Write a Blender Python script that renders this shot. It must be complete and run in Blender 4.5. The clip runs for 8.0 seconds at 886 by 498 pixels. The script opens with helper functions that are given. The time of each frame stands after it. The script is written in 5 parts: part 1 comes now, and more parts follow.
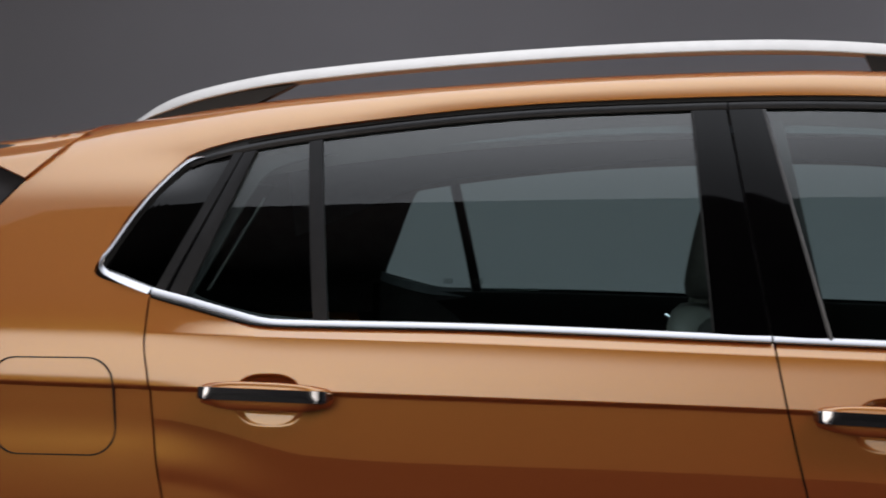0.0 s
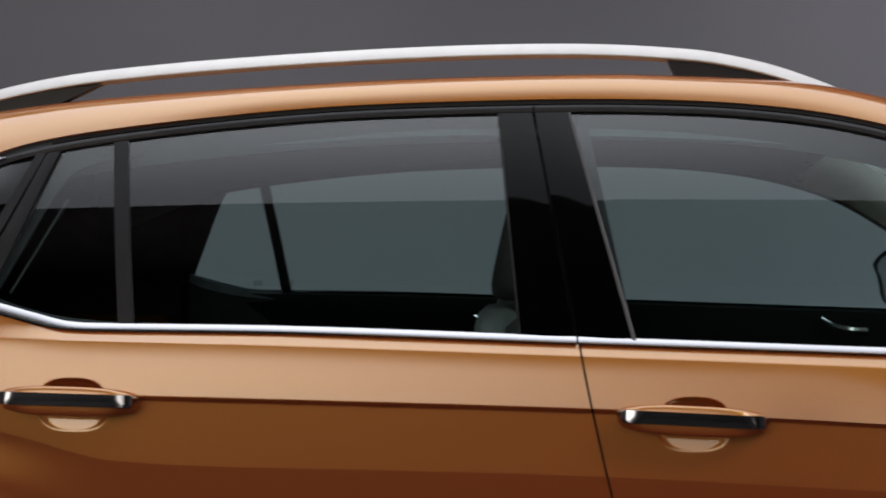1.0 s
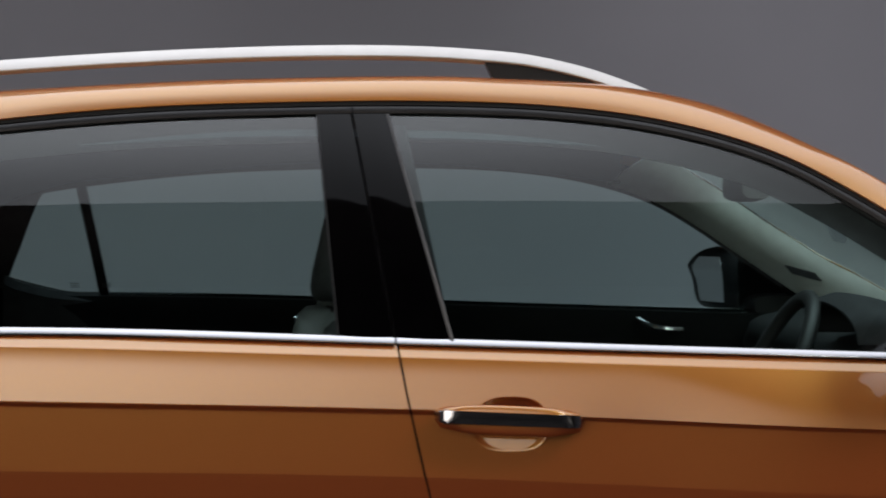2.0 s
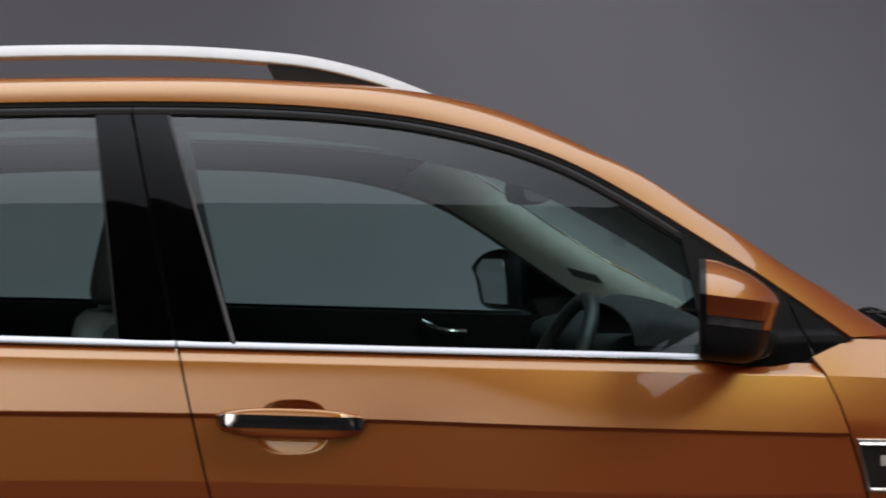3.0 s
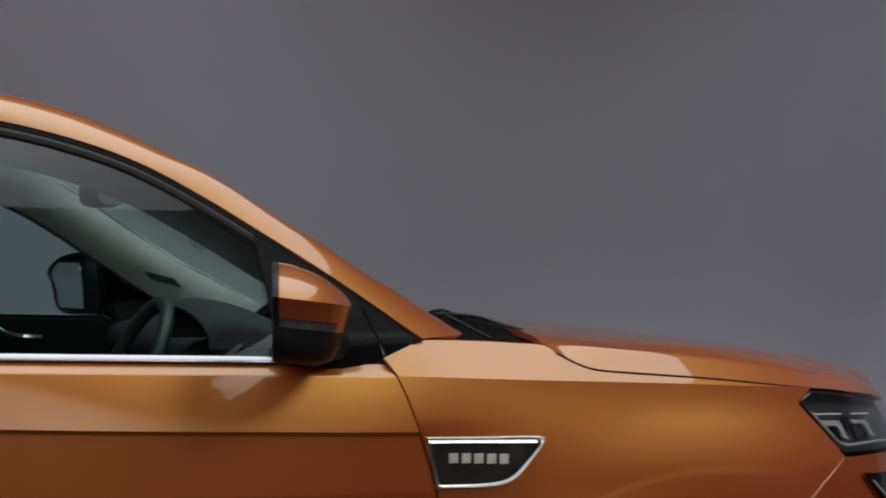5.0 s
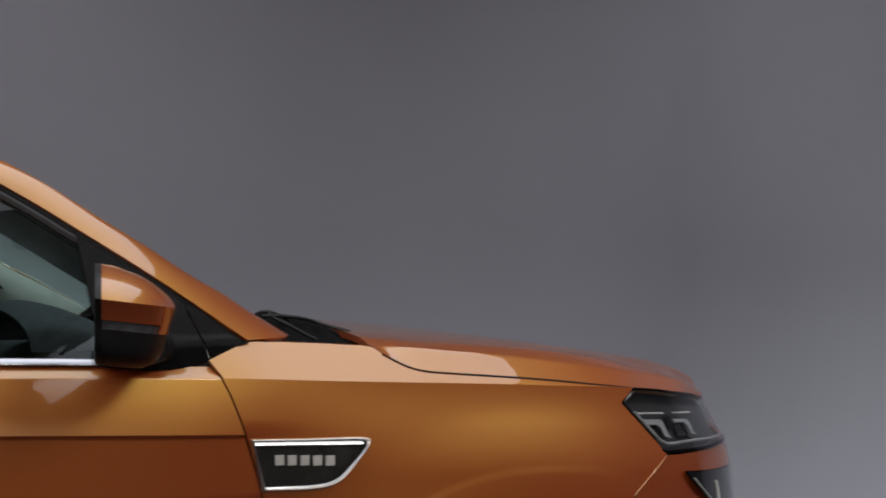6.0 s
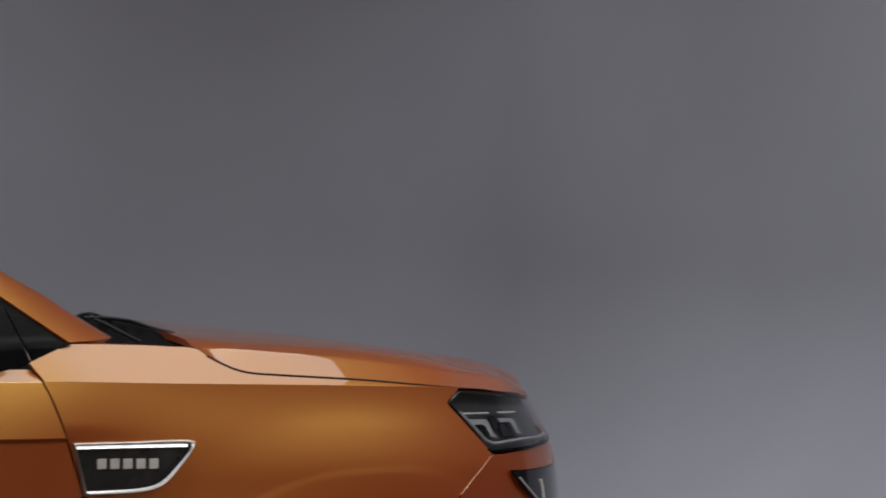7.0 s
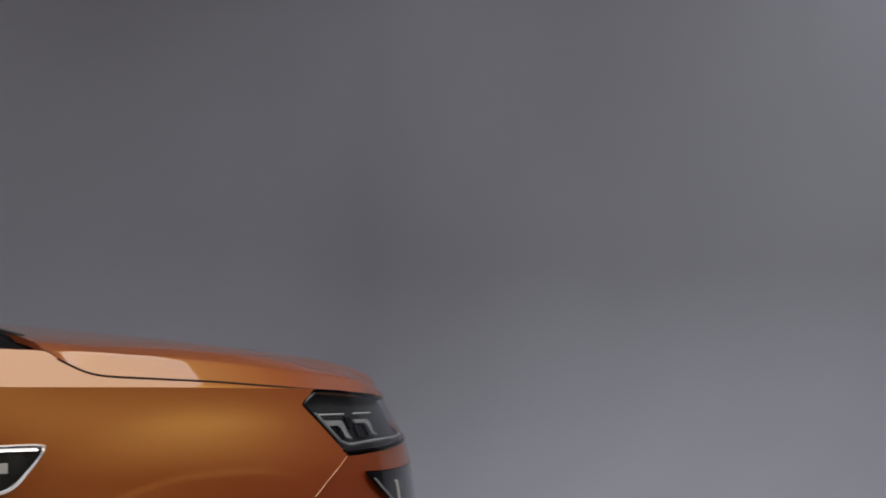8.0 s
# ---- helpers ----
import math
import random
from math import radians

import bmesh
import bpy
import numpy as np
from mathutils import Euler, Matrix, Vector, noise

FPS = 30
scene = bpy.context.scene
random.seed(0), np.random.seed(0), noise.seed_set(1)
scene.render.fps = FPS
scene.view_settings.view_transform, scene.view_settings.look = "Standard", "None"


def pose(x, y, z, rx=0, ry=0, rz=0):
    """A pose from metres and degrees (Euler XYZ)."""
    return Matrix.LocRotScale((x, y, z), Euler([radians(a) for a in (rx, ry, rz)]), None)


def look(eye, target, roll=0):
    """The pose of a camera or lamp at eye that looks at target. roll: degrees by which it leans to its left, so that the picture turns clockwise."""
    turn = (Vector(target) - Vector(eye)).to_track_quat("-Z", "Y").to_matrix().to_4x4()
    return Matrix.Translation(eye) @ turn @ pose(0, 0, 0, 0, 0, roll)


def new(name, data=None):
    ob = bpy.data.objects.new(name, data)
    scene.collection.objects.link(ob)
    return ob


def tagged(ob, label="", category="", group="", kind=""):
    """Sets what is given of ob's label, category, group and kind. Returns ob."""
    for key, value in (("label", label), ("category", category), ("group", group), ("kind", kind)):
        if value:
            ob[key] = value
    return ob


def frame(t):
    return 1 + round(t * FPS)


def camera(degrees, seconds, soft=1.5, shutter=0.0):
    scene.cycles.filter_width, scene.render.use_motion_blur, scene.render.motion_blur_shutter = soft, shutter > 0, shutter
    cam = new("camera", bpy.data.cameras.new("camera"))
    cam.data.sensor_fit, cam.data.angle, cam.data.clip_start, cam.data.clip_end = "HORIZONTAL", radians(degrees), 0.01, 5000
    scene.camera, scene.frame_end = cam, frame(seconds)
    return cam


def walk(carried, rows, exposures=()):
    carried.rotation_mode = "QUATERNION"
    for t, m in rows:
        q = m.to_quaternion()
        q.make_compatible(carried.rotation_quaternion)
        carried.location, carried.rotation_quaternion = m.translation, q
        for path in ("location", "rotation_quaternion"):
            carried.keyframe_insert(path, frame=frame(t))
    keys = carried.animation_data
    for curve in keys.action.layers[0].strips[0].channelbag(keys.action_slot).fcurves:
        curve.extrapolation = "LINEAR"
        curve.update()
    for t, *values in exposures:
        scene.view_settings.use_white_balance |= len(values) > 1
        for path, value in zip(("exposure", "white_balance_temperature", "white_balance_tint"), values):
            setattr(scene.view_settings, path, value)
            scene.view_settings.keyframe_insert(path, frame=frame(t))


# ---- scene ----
# ---------------------------------------------------------------- camera
# A tripod pan: the lens sits 0.107 m ahead of the pivot. Rows: seconds, yaw to the right, pitch, roll.
cam = camera(26.96, 8.0, soft=1.75, shutter=0.4)
PIVOT = (-0.051, -3.014, 1.292)
ARM = 0.107
PAN = [
    (0.0, -9.97, -0.63, -0.06),
    (0.5, -7.11, -0.61, -0.06),
    (1.0, -4.22, -0.58, -0.08),
    (1.5, -1.62, -0.56, -0.10),
    (3.0, 7.72, -0.48, 0.00),
    (3.5, 11.17, -0.46, 0.02),
    (4.0, 14.48, -0.42, 0.01),
    (4.5, 17.46, -0.40, 0.00),
    (5.0, 20.43, -0.37, 0.04),
    (6.5, 28.19, -0.30, 0.12),
    (7.0, 30.86, -0.28, 0.12),
    (7.5, 33.20, -0.26, 0.07),
    (8.0, 35.23, -0.25, 0.00),
]
walk(cam, [(t, pose(PIVOT[0] + ARM * math.sin(radians(yaw)), PIVOT[1] + ARM * math.cos(radians(yaw)), PIVOT[2],
                    90 + pitch, -roll, -yaw)) for t, yaw, pitch, roll in PAN])

# ---------------------------------------------------------------- world and light
world = bpy.data.worlds.new("studio_air")
scene.world = world
world.use_nodes = True
world.node_tree.nodes["Background"].inputs[0].default_value = (0.9, 0.95, 1.0, 1)
world.node_tree.nodes["Background"].inputs[1].default_value = 0.02
scene.view_settings.exposure = 0.05


def area(name, m, sx, sy, watts, colour=(1, 1, 1)):
    data = bpy.data.lights.new(name, "AREA")
    data.shape, data.size, data.size_y, data.energy, data.color = "RECTANGLE", sx, sy, watts, colour
    ob = new(name, data)
    ob.matrix_world = m
    return ob


# Fill lamps added out of view to brighten the front wall, the back wall and the foot of the front wall; the two
# softboxes stand with the studio below.
wash = area("wall_fill", look((3.2, 5.3, 4.1), (5.5, 4.6, 1.4)), 2.2, 0.8, 8.8, (0.95, 0.955, 1.0))
wash.data.spread = radians(84)
pool = area("back_fill", look((1.5, 4.4, 4.6), (2.5, 7.2, 2.0)), 1.6, 0.8, 9.3, (0.95, 0.95, 1.0))
pool.data.spread = radians(85)
rear_pool = area("back_fill", look((-2.4, 4.4, 4.6), (-1.7, 7.2, 2.2)), 1.8, 0.8, 5.2, (0.94, 0.95, 1.0))
rear_pool.data.spread = radians(95)
foot = area("floor_fill", look((4.6, 0.2, 4.2), (4.9, 3.6, 0.2)), 1.4, 1.0, 26, (0.93, 0.96, 1.0))
foot.data.spread = radians(80)
# A lamp ahead of the car on the camera's side: it throws the door mirror's shadow back along the door.
front = area("front_light", look((3.8, -2.95, 5.2), (1.2, 0.0, 1.0)), 2.4, 1.8, 74, (1.0, 0.94, 0.88))
front.data.spread = radians(110)

# ---------------------------------------------------------------- materials


def material(name):
    m = bpy.data.materials.new(name)
    m.use_nodes = True
    nt = m.node_tree
    return m, nt, nt.nodes["Principled BSDF"]


def noise_node(nt, scale, detail=3.0, rough=0.5, stretch=None):
    co = nt.nodes.new("ShaderNodeTexCoord")
    tex = nt.nodes.new("ShaderNodeTexNoise")
    tex.inputs["Scale"].default_value, tex.inputs["Detail"].default_value = scale, detail
    tex.inputs["Roughness"].default_value = rough
    if stretch:
        mp = nt.nodes.new("ShaderNodeMapping")
        mp.inputs["Scale"].default_value = stretch
        nt.links.new(co.outputs["Object"], mp.inputs["Vector"])
        nt.links.new(mp.outputs["Vector"], tex.inputs["Vector"])
    else:
        nt.links.new(co.outputs["Object"], tex.inputs["Vector"])
    return tex


def ramp_between(nt, fac, a, b, lo=0.3, hi=0.7):
    r = nt.nodes.new("ShaderNodeValToRGB")
    r.color_ramp.elements[0].position, r.color_ramp.elements[1].position = lo, hi
    r.color_ramp.elements[0].color, r.color_ramp.elements[1].color = (*a, 1), (*b, 1)
    nt.links.new(fac, r.inputs["Fac"])
    return r


def surface(name, a, b, rough, scale=8.0, metal=0.0, bump=0.0, bump_scale=400.0, rough_span=0.06, coat=0.0, spec=0.5):
    """Two shades mixed by a broad noise, uneven gloss, and a fine relief."""
    m, nt, p = material(name)
    n = noise_node(nt, scale)
    c = ramp_between(nt, n.outputs["Fac"], a, b)
    nt.links.new(c.outputs["Color"], p.inputs["Base Color"])
    mr = nt.nodes.new("ShaderNodeMapRange")
    mr.inputs["To Min"].default_value, mr.inputs["To Max"].default_value = max(0.02, rough - rough_span), min(1, rough + rough_span)
    nt.links.new(n.outputs["Fac"], mr.inputs["Value"])
    nt.links.new(mr.outputs["Result"], p.inputs["Roughness"])
    p.inputs["Metallic"].default_value = metal
    p.inputs["Coat Weight"].default_value = coat
    p.inputs["Coat Roughness"].default_value = 0.03
    p.inputs["Specular IOR Level"].default_value = spec
    if bump:
        bn = noise_node(nt, bump_scale, 2.0)
        bp = nt.nodes.new("ShaderNodeBump")
        bp.inputs["Strength"].default_value, bp.inputs["Distance"].default_value = bump, 0.001
        nt.links.new(bn.outputs["Fac"], bp.inputs["Height"])
        nt.links.new(bp.outputs["Normal"], p.inputs["Normal"])
    return m


def car_paint():
    """Orange metallic: golden flakes in a red-brown ground, under a clear coat with a trace of orange peel."""
    m, nt, p = material("orange_metallic_paint")
    flakes = nt.nodes.new("ShaderNodeBsdfPrincipled")
    speck = noise_node(nt, 2600.0, 1.0)
    ground = ramp_between(nt, speck.outputs["Fac"], (0.47, 0.047, 0.010), (0.57, 0.057, 0.012), 0.35, 0.65)
    gold = ramp_between(nt, speck.outputs["Fac"], (0.300, 0.210, 0.044), (0.365, 0.255, 0.053), 0.35, 0.65)
    peel = noise_node(nt, 90.0, 2.0)
    bp = nt.nodes.new("ShaderNodeBump")
    bp.inputs["Strength"].default_value, bp.inputs["Distance"].default_value = 0.02, 0.0005
    nt.links.new(peel.outputs["Fac"], bp.inputs["Height"])
    for node, colour, metal, rough in ((p, ground, 0.0, 0.60), (flakes, gold, 1.0, 0.45)):
        nt.links.new(colour.outputs["Color"], node.inputs["Base Color"])
        node.inputs["Metallic"].default_value, node.inputs["Roughness"].default_value = metal, rough
        node.inputs["Specular IOR Level"].default_value = 0.3
        node.inputs["Coat Weight"].default_value, node.inputs["Coat Roughness"].default_value, node.inputs["Coat IOR"].default_value = 1.0, 0.025, 1.76
        nt.links.new(bp.outputs["Normal"], node.inputs["Coat Normal"])
    mix = nt.nodes.new("ShaderNodeMixShader")
    mix.inputs["Fac"].default_value = 0.60
    nt.links.new(p.outputs[0], mix.inputs[1])
    nt.links.new(flakes.outputs[0], mix.inputs[2])
    nt.links.new(mix.outputs[0], nt.nodes["Material Output"].inputs["Surface"])
    return m


def tinted_glass(name, tint, face_on=0.050):
    """A thin tinted pane: clear tint with a mirror gloss that rises at grazing angles. face_on: the gloss seen straight on."""
    m, nt, p = material(name)
    nt.nodes.remove(p)
    out = nt.nodes["Material Output"]
    clear = nt.nodes.new("ShaderNodeBsdfTransparent")
    clear.inputs["Color"].default_value = (*tint, 1)
    gloss = nt.nodes.new("ShaderNodeBsdfGlossy")
    gloss.inputs["Roughness"].default_value = 0.01
    gloss.inputs["Color"].default_value = (1, 1, 1, 1)
    weight = nt.nodes.new("ShaderNodeLayerWeight")
    weight.inputs["Blend"].default_value = 0.5
    rise = nt.nodes.new("ShaderNodeMath")
    rise.operation, rise.inputs[1].default_value = "POWER", 5.0
    scale = nt.nodes.new("ShaderNodeMath")
    scale.operation, scale.inputs[1].default_value, scale.inputs[2].default_value = "MULTIPLY_ADD", 0.7, face_on
    mix = nt.nodes.new("ShaderNodeMixShader")
    nt.links.new(weight.outputs["Facing"], rise.inputs[0])
    nt.links.new(rise.outputs[0], scale.inputs[0])
    nt.links.new(scale.outputs[0], mix.inputs["Fac"])
    nt.links.new(clear.outputs[0], mix.inputs[1])
    nt.links.new(gloss.outputs[0], mix.inputs[2])
    nt.links.new(mix.outputs[0], out.inputs["Surface"])
    return m


def softbox_cloth(name, colour, strength, fades):
    """The lit front of a softbox. fades: (axis, where it starts, where it is full), as shares of its length, each a soft fall-off to one edge."""
    m, nt, p = material(name)
    nt.nodes.remove(p)
    co = nt.nodes.new("ShaderNodeTexCoord")
    sep = nt.nodes.new("ShaderNodeSeparateXYZ")
    nt.links.new(co.outputs["Generated"], sep.inputs[0])
    value = None
    for axis, start, full, floor_value in fades:
        mr = nt.nodes.new("ShaderNodeMapRange")
        mr.interpolation_type = "SMOOTHSTEP"
        mr.inputs["From Min"].default_value, mr.inputs["From Max"].default_value = start, full
        mr.inputs["To Min"].default_value = floor_value
        nt.links.new(sep.outputs[axis], mr.inputs["Value"])
        if value is None:
            value = mr.outputs["Result"]
        else:
            mul = nt.nodes.new("ShaderNodeMath")
            mul.operation = "MULTIPLY"
            nt.links.new(value, mul.inputs[0])
            nt.links.new(mr.outputs["Result"], mul.inputs[1])
            value = mul.outputs[0]
    mul = nt.nodes.new("ShaderNodeMath")
    mul.operation, mul.inputs[1].default_value = "MULTIPLY", strength
    nt.links.new(value, mul.inputs[0])
    em = nt.nodes.new("ShaderNodeEmission")
    em.inputs["Color"].default_value = (*colour, 1)
    nt.links.new(mul.outputs[0], em.inputs["Strength"])
    nt.links.new(em.outputs[0], nt.nodes["Material Output"].inputs["Surface"])
    return m


PAINT = car_paint()
BLACK_GLOSS = surface("gloss_black_trim", (0.0008, 0.0007, 0.0009), (0.0013, 0.0012, 0.0014), 0.04, 20, rough_span=0.02, spec=0.3)
BLACK_SATIN = surface("satin_black_trim", (0.006, 0.006, 0.007), (0.010, 0.010, 0.011), 0.46, 30, bump=0.15, bump_scale=900, spec=0.25)
SAIL_BLACK = surface("grained_black_plastic", (0.004, 0.004, 0.0045), (0.007, 0.007, 0.008), 0.42, 30, bump=0.2, bump_scale=1100, spec=0.07)
RUBBER = surface("black_rubber", (0.010, 0.010, 0.010), (0.016, 0.016, 0.016), 0.7, 40, bump=0.2, bump_scale=700, spec=0.2)
GAP = surface("dark_gap", (0.004, 0.003, 0.003), (0.006, 0.005, 0.004), 0.9, 20)
CHROME = surface("chrome", (0.55, 0.55, 0.57), (0.62, 0.62, 0.64), 0.16, 14, metal=1.0, rough_span=0.03)
BRIGHT_CHROME = surface("bright_chrome", (0.42, 0.44, 0.47), (0.47, 0.49, 0.52), 0.11, 14, metal=1.0, rough_span=0.02)
DARK_CHROME = surface("dark_chrome", (0.16, 0.165, 0.18), (0.20, 0.205, 0.22), 0.12, 14, metal=1.0)
SATIN_CHROME = surface("satin_chrome", (0.47, 0.47, 0.49), (0.50, 0.50, 0.52), 0.27, 14, metal=1.0, rough_span=0.008)
COWL_BLACK = surface("black_cowl_plastic", (0.0015, 0.0015, 0.0015), (0.004, 0.004, 0.004), 0.75, 40, bump=0.3, bump_scale=500, spec=0.06)
RAIL_SILVER = surface("anodised_silver", (0.425, 0.405, 0.385), (0.475, 0.455, 0.435), 0.40, 25, metal=1.0, bump=0.08, bump_scale=1500)
GLASS = tinted_glass("tinted_window_glass", (0.83, 0.985, 0.965), 0.108)
WINDSHIELD = tinted_glass("windscreen_glass", (0.77, 0.91, 0.86), 0.02)
DARK_GLASS = tinted_glass("privacy_glass", (0.06, 0.065, 0.07), 0.06)
LENS = tinted_glass("lamp_lens", (0.92, 0.94, 0.96), 0.07)
SIDE_CLOTH = softbox_cloth("side_softbox_cloth", (1.0, 0.87, 0.78), 3.3, (("X", 0.0, 0.06, 0.0), ("X", 0.95, 0.34, 0.0), ("Z", 0.0, 0.10, 0.0), ("Z", 1.0, 0.68, 0.0)))
TOP_CLOTH = softbox_cloth("overhead_softbox_cloth", (0.93, 0.965, 1.05), 2.55, (("Y", 0.0, 0.50, 0.20), ("X", 0.20, 0.50, 0.52), ("X", 0.92, 0.52, 0.70)))
MIRROR = surface("mirror_silver", (0.85, 0.88, 0.90), (0.88, 0.90, 0.92), 0.02, 5, metal=1.0, rough_span=0.01)
TRIM_DARK = surface("dark_cabin_plastic", (0.030, 0.029, 0.032), (0.044, 0.043, 0.047), 0.6, 30, bump=0.3, bump_scale=600, spec=0.12)
FABRIC_DARK = surface("dark_seat_fabric", (0.012, 0.012, 0.013), (0.024, 0.024, 0.026), 0.9, 60, bump=0.4, bump_scale=900)
FABRIC_GREY = surface("grey_headliner", (0.065, 0.083, 0.098), (0.084, 0.104, 0.120), 0.95, 60, bump=0.3, bump_scale=1200)
TRIM_PALE = surface("pale_grey_trim", (0.58, 0.59, 0.58), (0.65, 0.66, 0.65), 0.6, 40, bump=0.2, bump_scale=900)
STRIP_GREY = surface("grey_trim_strip", (0.035, 0.035, 0.038), (0.045, 0.045, 0.048), 0.5, 30)
TYRE = surface("tyre_rubber", (0.012, 0.012, 0.012), (0.022, 0.021, 0.020), 0.75, 30, bump=0.4, bump_scale=300)
ALLOY = surface("alloy", (0.45, 0.45, 0.46), (0.55, 0.55, 0.56), 0.3, 30, metal=1.0)
CYC = surface("painted_studio_wall", (0.238, 0.236, 0.260), (0.256, 0.254, 0.279), 0.85, 0.9, bump=0.1, bump_scale=120, spec=0.25)
FLOOR = surface("painted_studio_floor", (0.020, 0.020, 0.022), (0.027, 0.027, 0.029), 0.9, 1.2, bump=0.1, bump_scale=90, spec=0.04)
BLACK_CLOTH = surface("black_drape", (0.072, 0.070, 0.080), (0.090, 0.088, 0.099), 0.95, 3, bump=0.3, bump_scale=60)

# ---------------------------------------------------------------- geometry helpers
TOP_FAR = 2.3       # the far edge of the softbox over the car
MID = 0.88          # the car's centre plane; its near side lies at y = 0


def lerp(a, b, t):
    return a + (b - a) * t


def smooth(t):
    t = min(1.0, max(0.0, t))
    return t * t * (3 - 2 * t)


def graph(points):
    """A smooth function through (x, value) points that never overshoots, straight beyond its ends."""
    xs, ys = [p[0] for p in points], [p[1] for p in points]
    n = len(xs)
    d = [(ys[i + 1] - ys[i]) / (xs[i + 1] - xs[i]) for i in range(n - 1)]
    s = [d[0]] + [0.0 if d[i - 1] * d[i] <= 0 else 2 * d[i - 1] * d[i] / (d[i - 1] + d[i]) for i in range(1, n - 1)] + [d[-1]]

    def at(x):
        if x <= xs[0]:
            return ys[0] + s[0] * (x - xs[0])
        if x >= xs[-1]:
            return ys[-1] + s[-1] * (x - xs[-1])
        i = max(k for k in range(n - 1) if xs[k] <= x)
        h = xs[i + 1] - xs[i]
        t = (x - xs[i]) / h
        return ((1 + 2 * t) * (1 - t) ** 2 * ys[i] + t * (1 - t) ** 2 * h * s[i] + t * t * (3 - 2 * t) * ys[i + 1] + t * t * (t - 1) * h * s[i + 1])
    return at


def path(points, n):
    """n + 1 points evenly spaced on a smooth curve through the given ones (any dimension)."""
    p = [np.array(q, float) for q in points]
    p = [2 * p[0] - p[1]] + p + [2 * p[-1] - p[-2]]
    fine = []
    for i in range(1, len(p) - 2):
        a, b, c, d = p[i - 1], p[i], p[i + 1], p[i + 2]
        ta, tb, tc = [max(1e-6, np.linalg.norm(v)) ** 0.5 for v in (b - a, c - b, d - c)]
        m1 = (c - b) + tb * ((b - a) / ta - (c - a) / (ta + tb))
        m2 = (c - b) + tb * ((d - c) / tc - (d - b) / (tb + tc))
        for k in range(24):
            t = k / 24
            fine.append((1 + 2 * t) * (1 - t) ** 2 * b + t * (1 - t) ** 2 * m1 + t * t * (3 - 2 * t) * c + t * t * (t - 1) * m2)
    fine.append(p[-2])
    fine = np.array(fine)
    run = np.concatenate([[0], np.cumsum(np.linalg.norm(np.diff(fine, axis=0), axis=1))])
    want = np.linspace(0, run[-1], n + 1)
    return np.stack([np.interp(want, run, fine[:, k]) for k in range(fine.shape[1])], 1)


def sheet(bm, rows, closed=False, caps=False):
    """A skin over rows of points."""
    vs = [[bm.verts.new(tuple(map(float, p))) for p in row] for row in rows]
    for a, b in zip(vs, vs[1:]):
        m = len(a)
        for i in range(m if closed else m - 1):
            j = (i + 1) % m
            try:
                bm.faces.new((a[i], a[j], b[j], b[i]))
            except ValueError:
                pass
    if caps:
        for ring in (vs[0], list(reversed(vs[-1]))):
            bm.faces.new(ring)
    return vs


def face_out(bm, way):
    """Turn all faces so that on the whole they look along way."""
    bm.normal_update()
    w = Vector(way)
    if sum(f.normal.dot(w) * f.calc_area() for f in bm.faces) < 0:
        bmesh.ops.reverse_faces(bm, faces=bm.faces[:])


def box(bm, x0, x1, y0, y1, z0, z1, bevel=0.0):
    geo = bmesh.ops.create_cube(bm, size=1.0)
    for v in geo["verts"]:
        v.co = Vector((lerp(x0, x1, v.co.x + 0.5), lerp(y0, y1, v.co.y + 0.5), lerp(z0, z1, v.co.z + 0.5)))
    if bevel:
        es = list({e for v in geo["verts"] for e in v.link_edges})
        bmesh.ops.bevel(bm, geom=es, offset=bevel, segments=3, affect="EDGES", profile=0.6)


def tube(bm, points, radius, sides=10, caps=True, squash=(1, 1)):
    """A round bar along points; radius may be one number or one a point."""
    pts = [Vector(p) for p in points]
    rings = []
    for i, p in enumerate(pts):
        d = (pts[min(i + 1, len(pts) - 1)] - pts[max(i - 1, 0)]).normalized()
        side = d.cross(Vector((0, 0, 1)))
        if side.length < 1e-3:
            side = d.cross(Vector((0, 1, 0)))
        side.normalize()
        up = side.cross(d)
        r = radius[i] if isinstance(radius, (list, tuple)) else radius
        rings.append([p + side * (r * squash[0] * math.cos(a)) + up * (r * squash[1] * math.sin(a))
                      for a in [2 * math.pi * k / sides for k in range(sides)]])
    sheet(bm, rings, closed=True, caps=caps)


def to_far(bm):
    """Mirror a mesh to the car's far side."""
    for v in bm.verts:
        v.co.y = 2 * MID - v.co.y
    bmesh.ops.reverse_faces(bm, faces=bm.faces[:])


def finish(name, bm, mat, shade=True, angle=32, thick=0.0, bevel=0.0):
    mesh = bpy.data.meshes.new(name)
    bm.normal_update()
    bm.to_mesh(mesh)
    bm.free()
    mesh.materials.append(mat)
    if shade:
        mesh.shade_smooth()
        mesh.set_sharp_from_angle(angle=radians(angle))
        if thick:
            used = {}
            for poly in mesh.polygons:
                for key in poly.edge_keys:
                    used[key] = used.get(key, 0) + 1
            for edge in mesh.edges:
                if used.get(edge.key, 0) < 2:
                    edge.use_edge_sharp = True
    ob = new(name, mesh)
    if thick:
        md = ob.modifiers.new("thickness", "SOLIDIFY")
        md.thickness, md.offset, md.use_even_offset = thick, -1.0, False
    if bevel:
        md = ob.modifiers.new("edges", "BEVEL")
        md.width, md.segments, md.limit_method, md.angle_limit = bevel, 2, "ANGLE", radians(50)
    return ob


def under(ob, parent):
    ob.parent = parent
    base = parent
    while base.parent:
        base = base.parent
    ob.matrix_parent_inverse = Matrix.Translation(-Vector(base.location)) if parent is base else Matrix.Identity(4)
    return ob


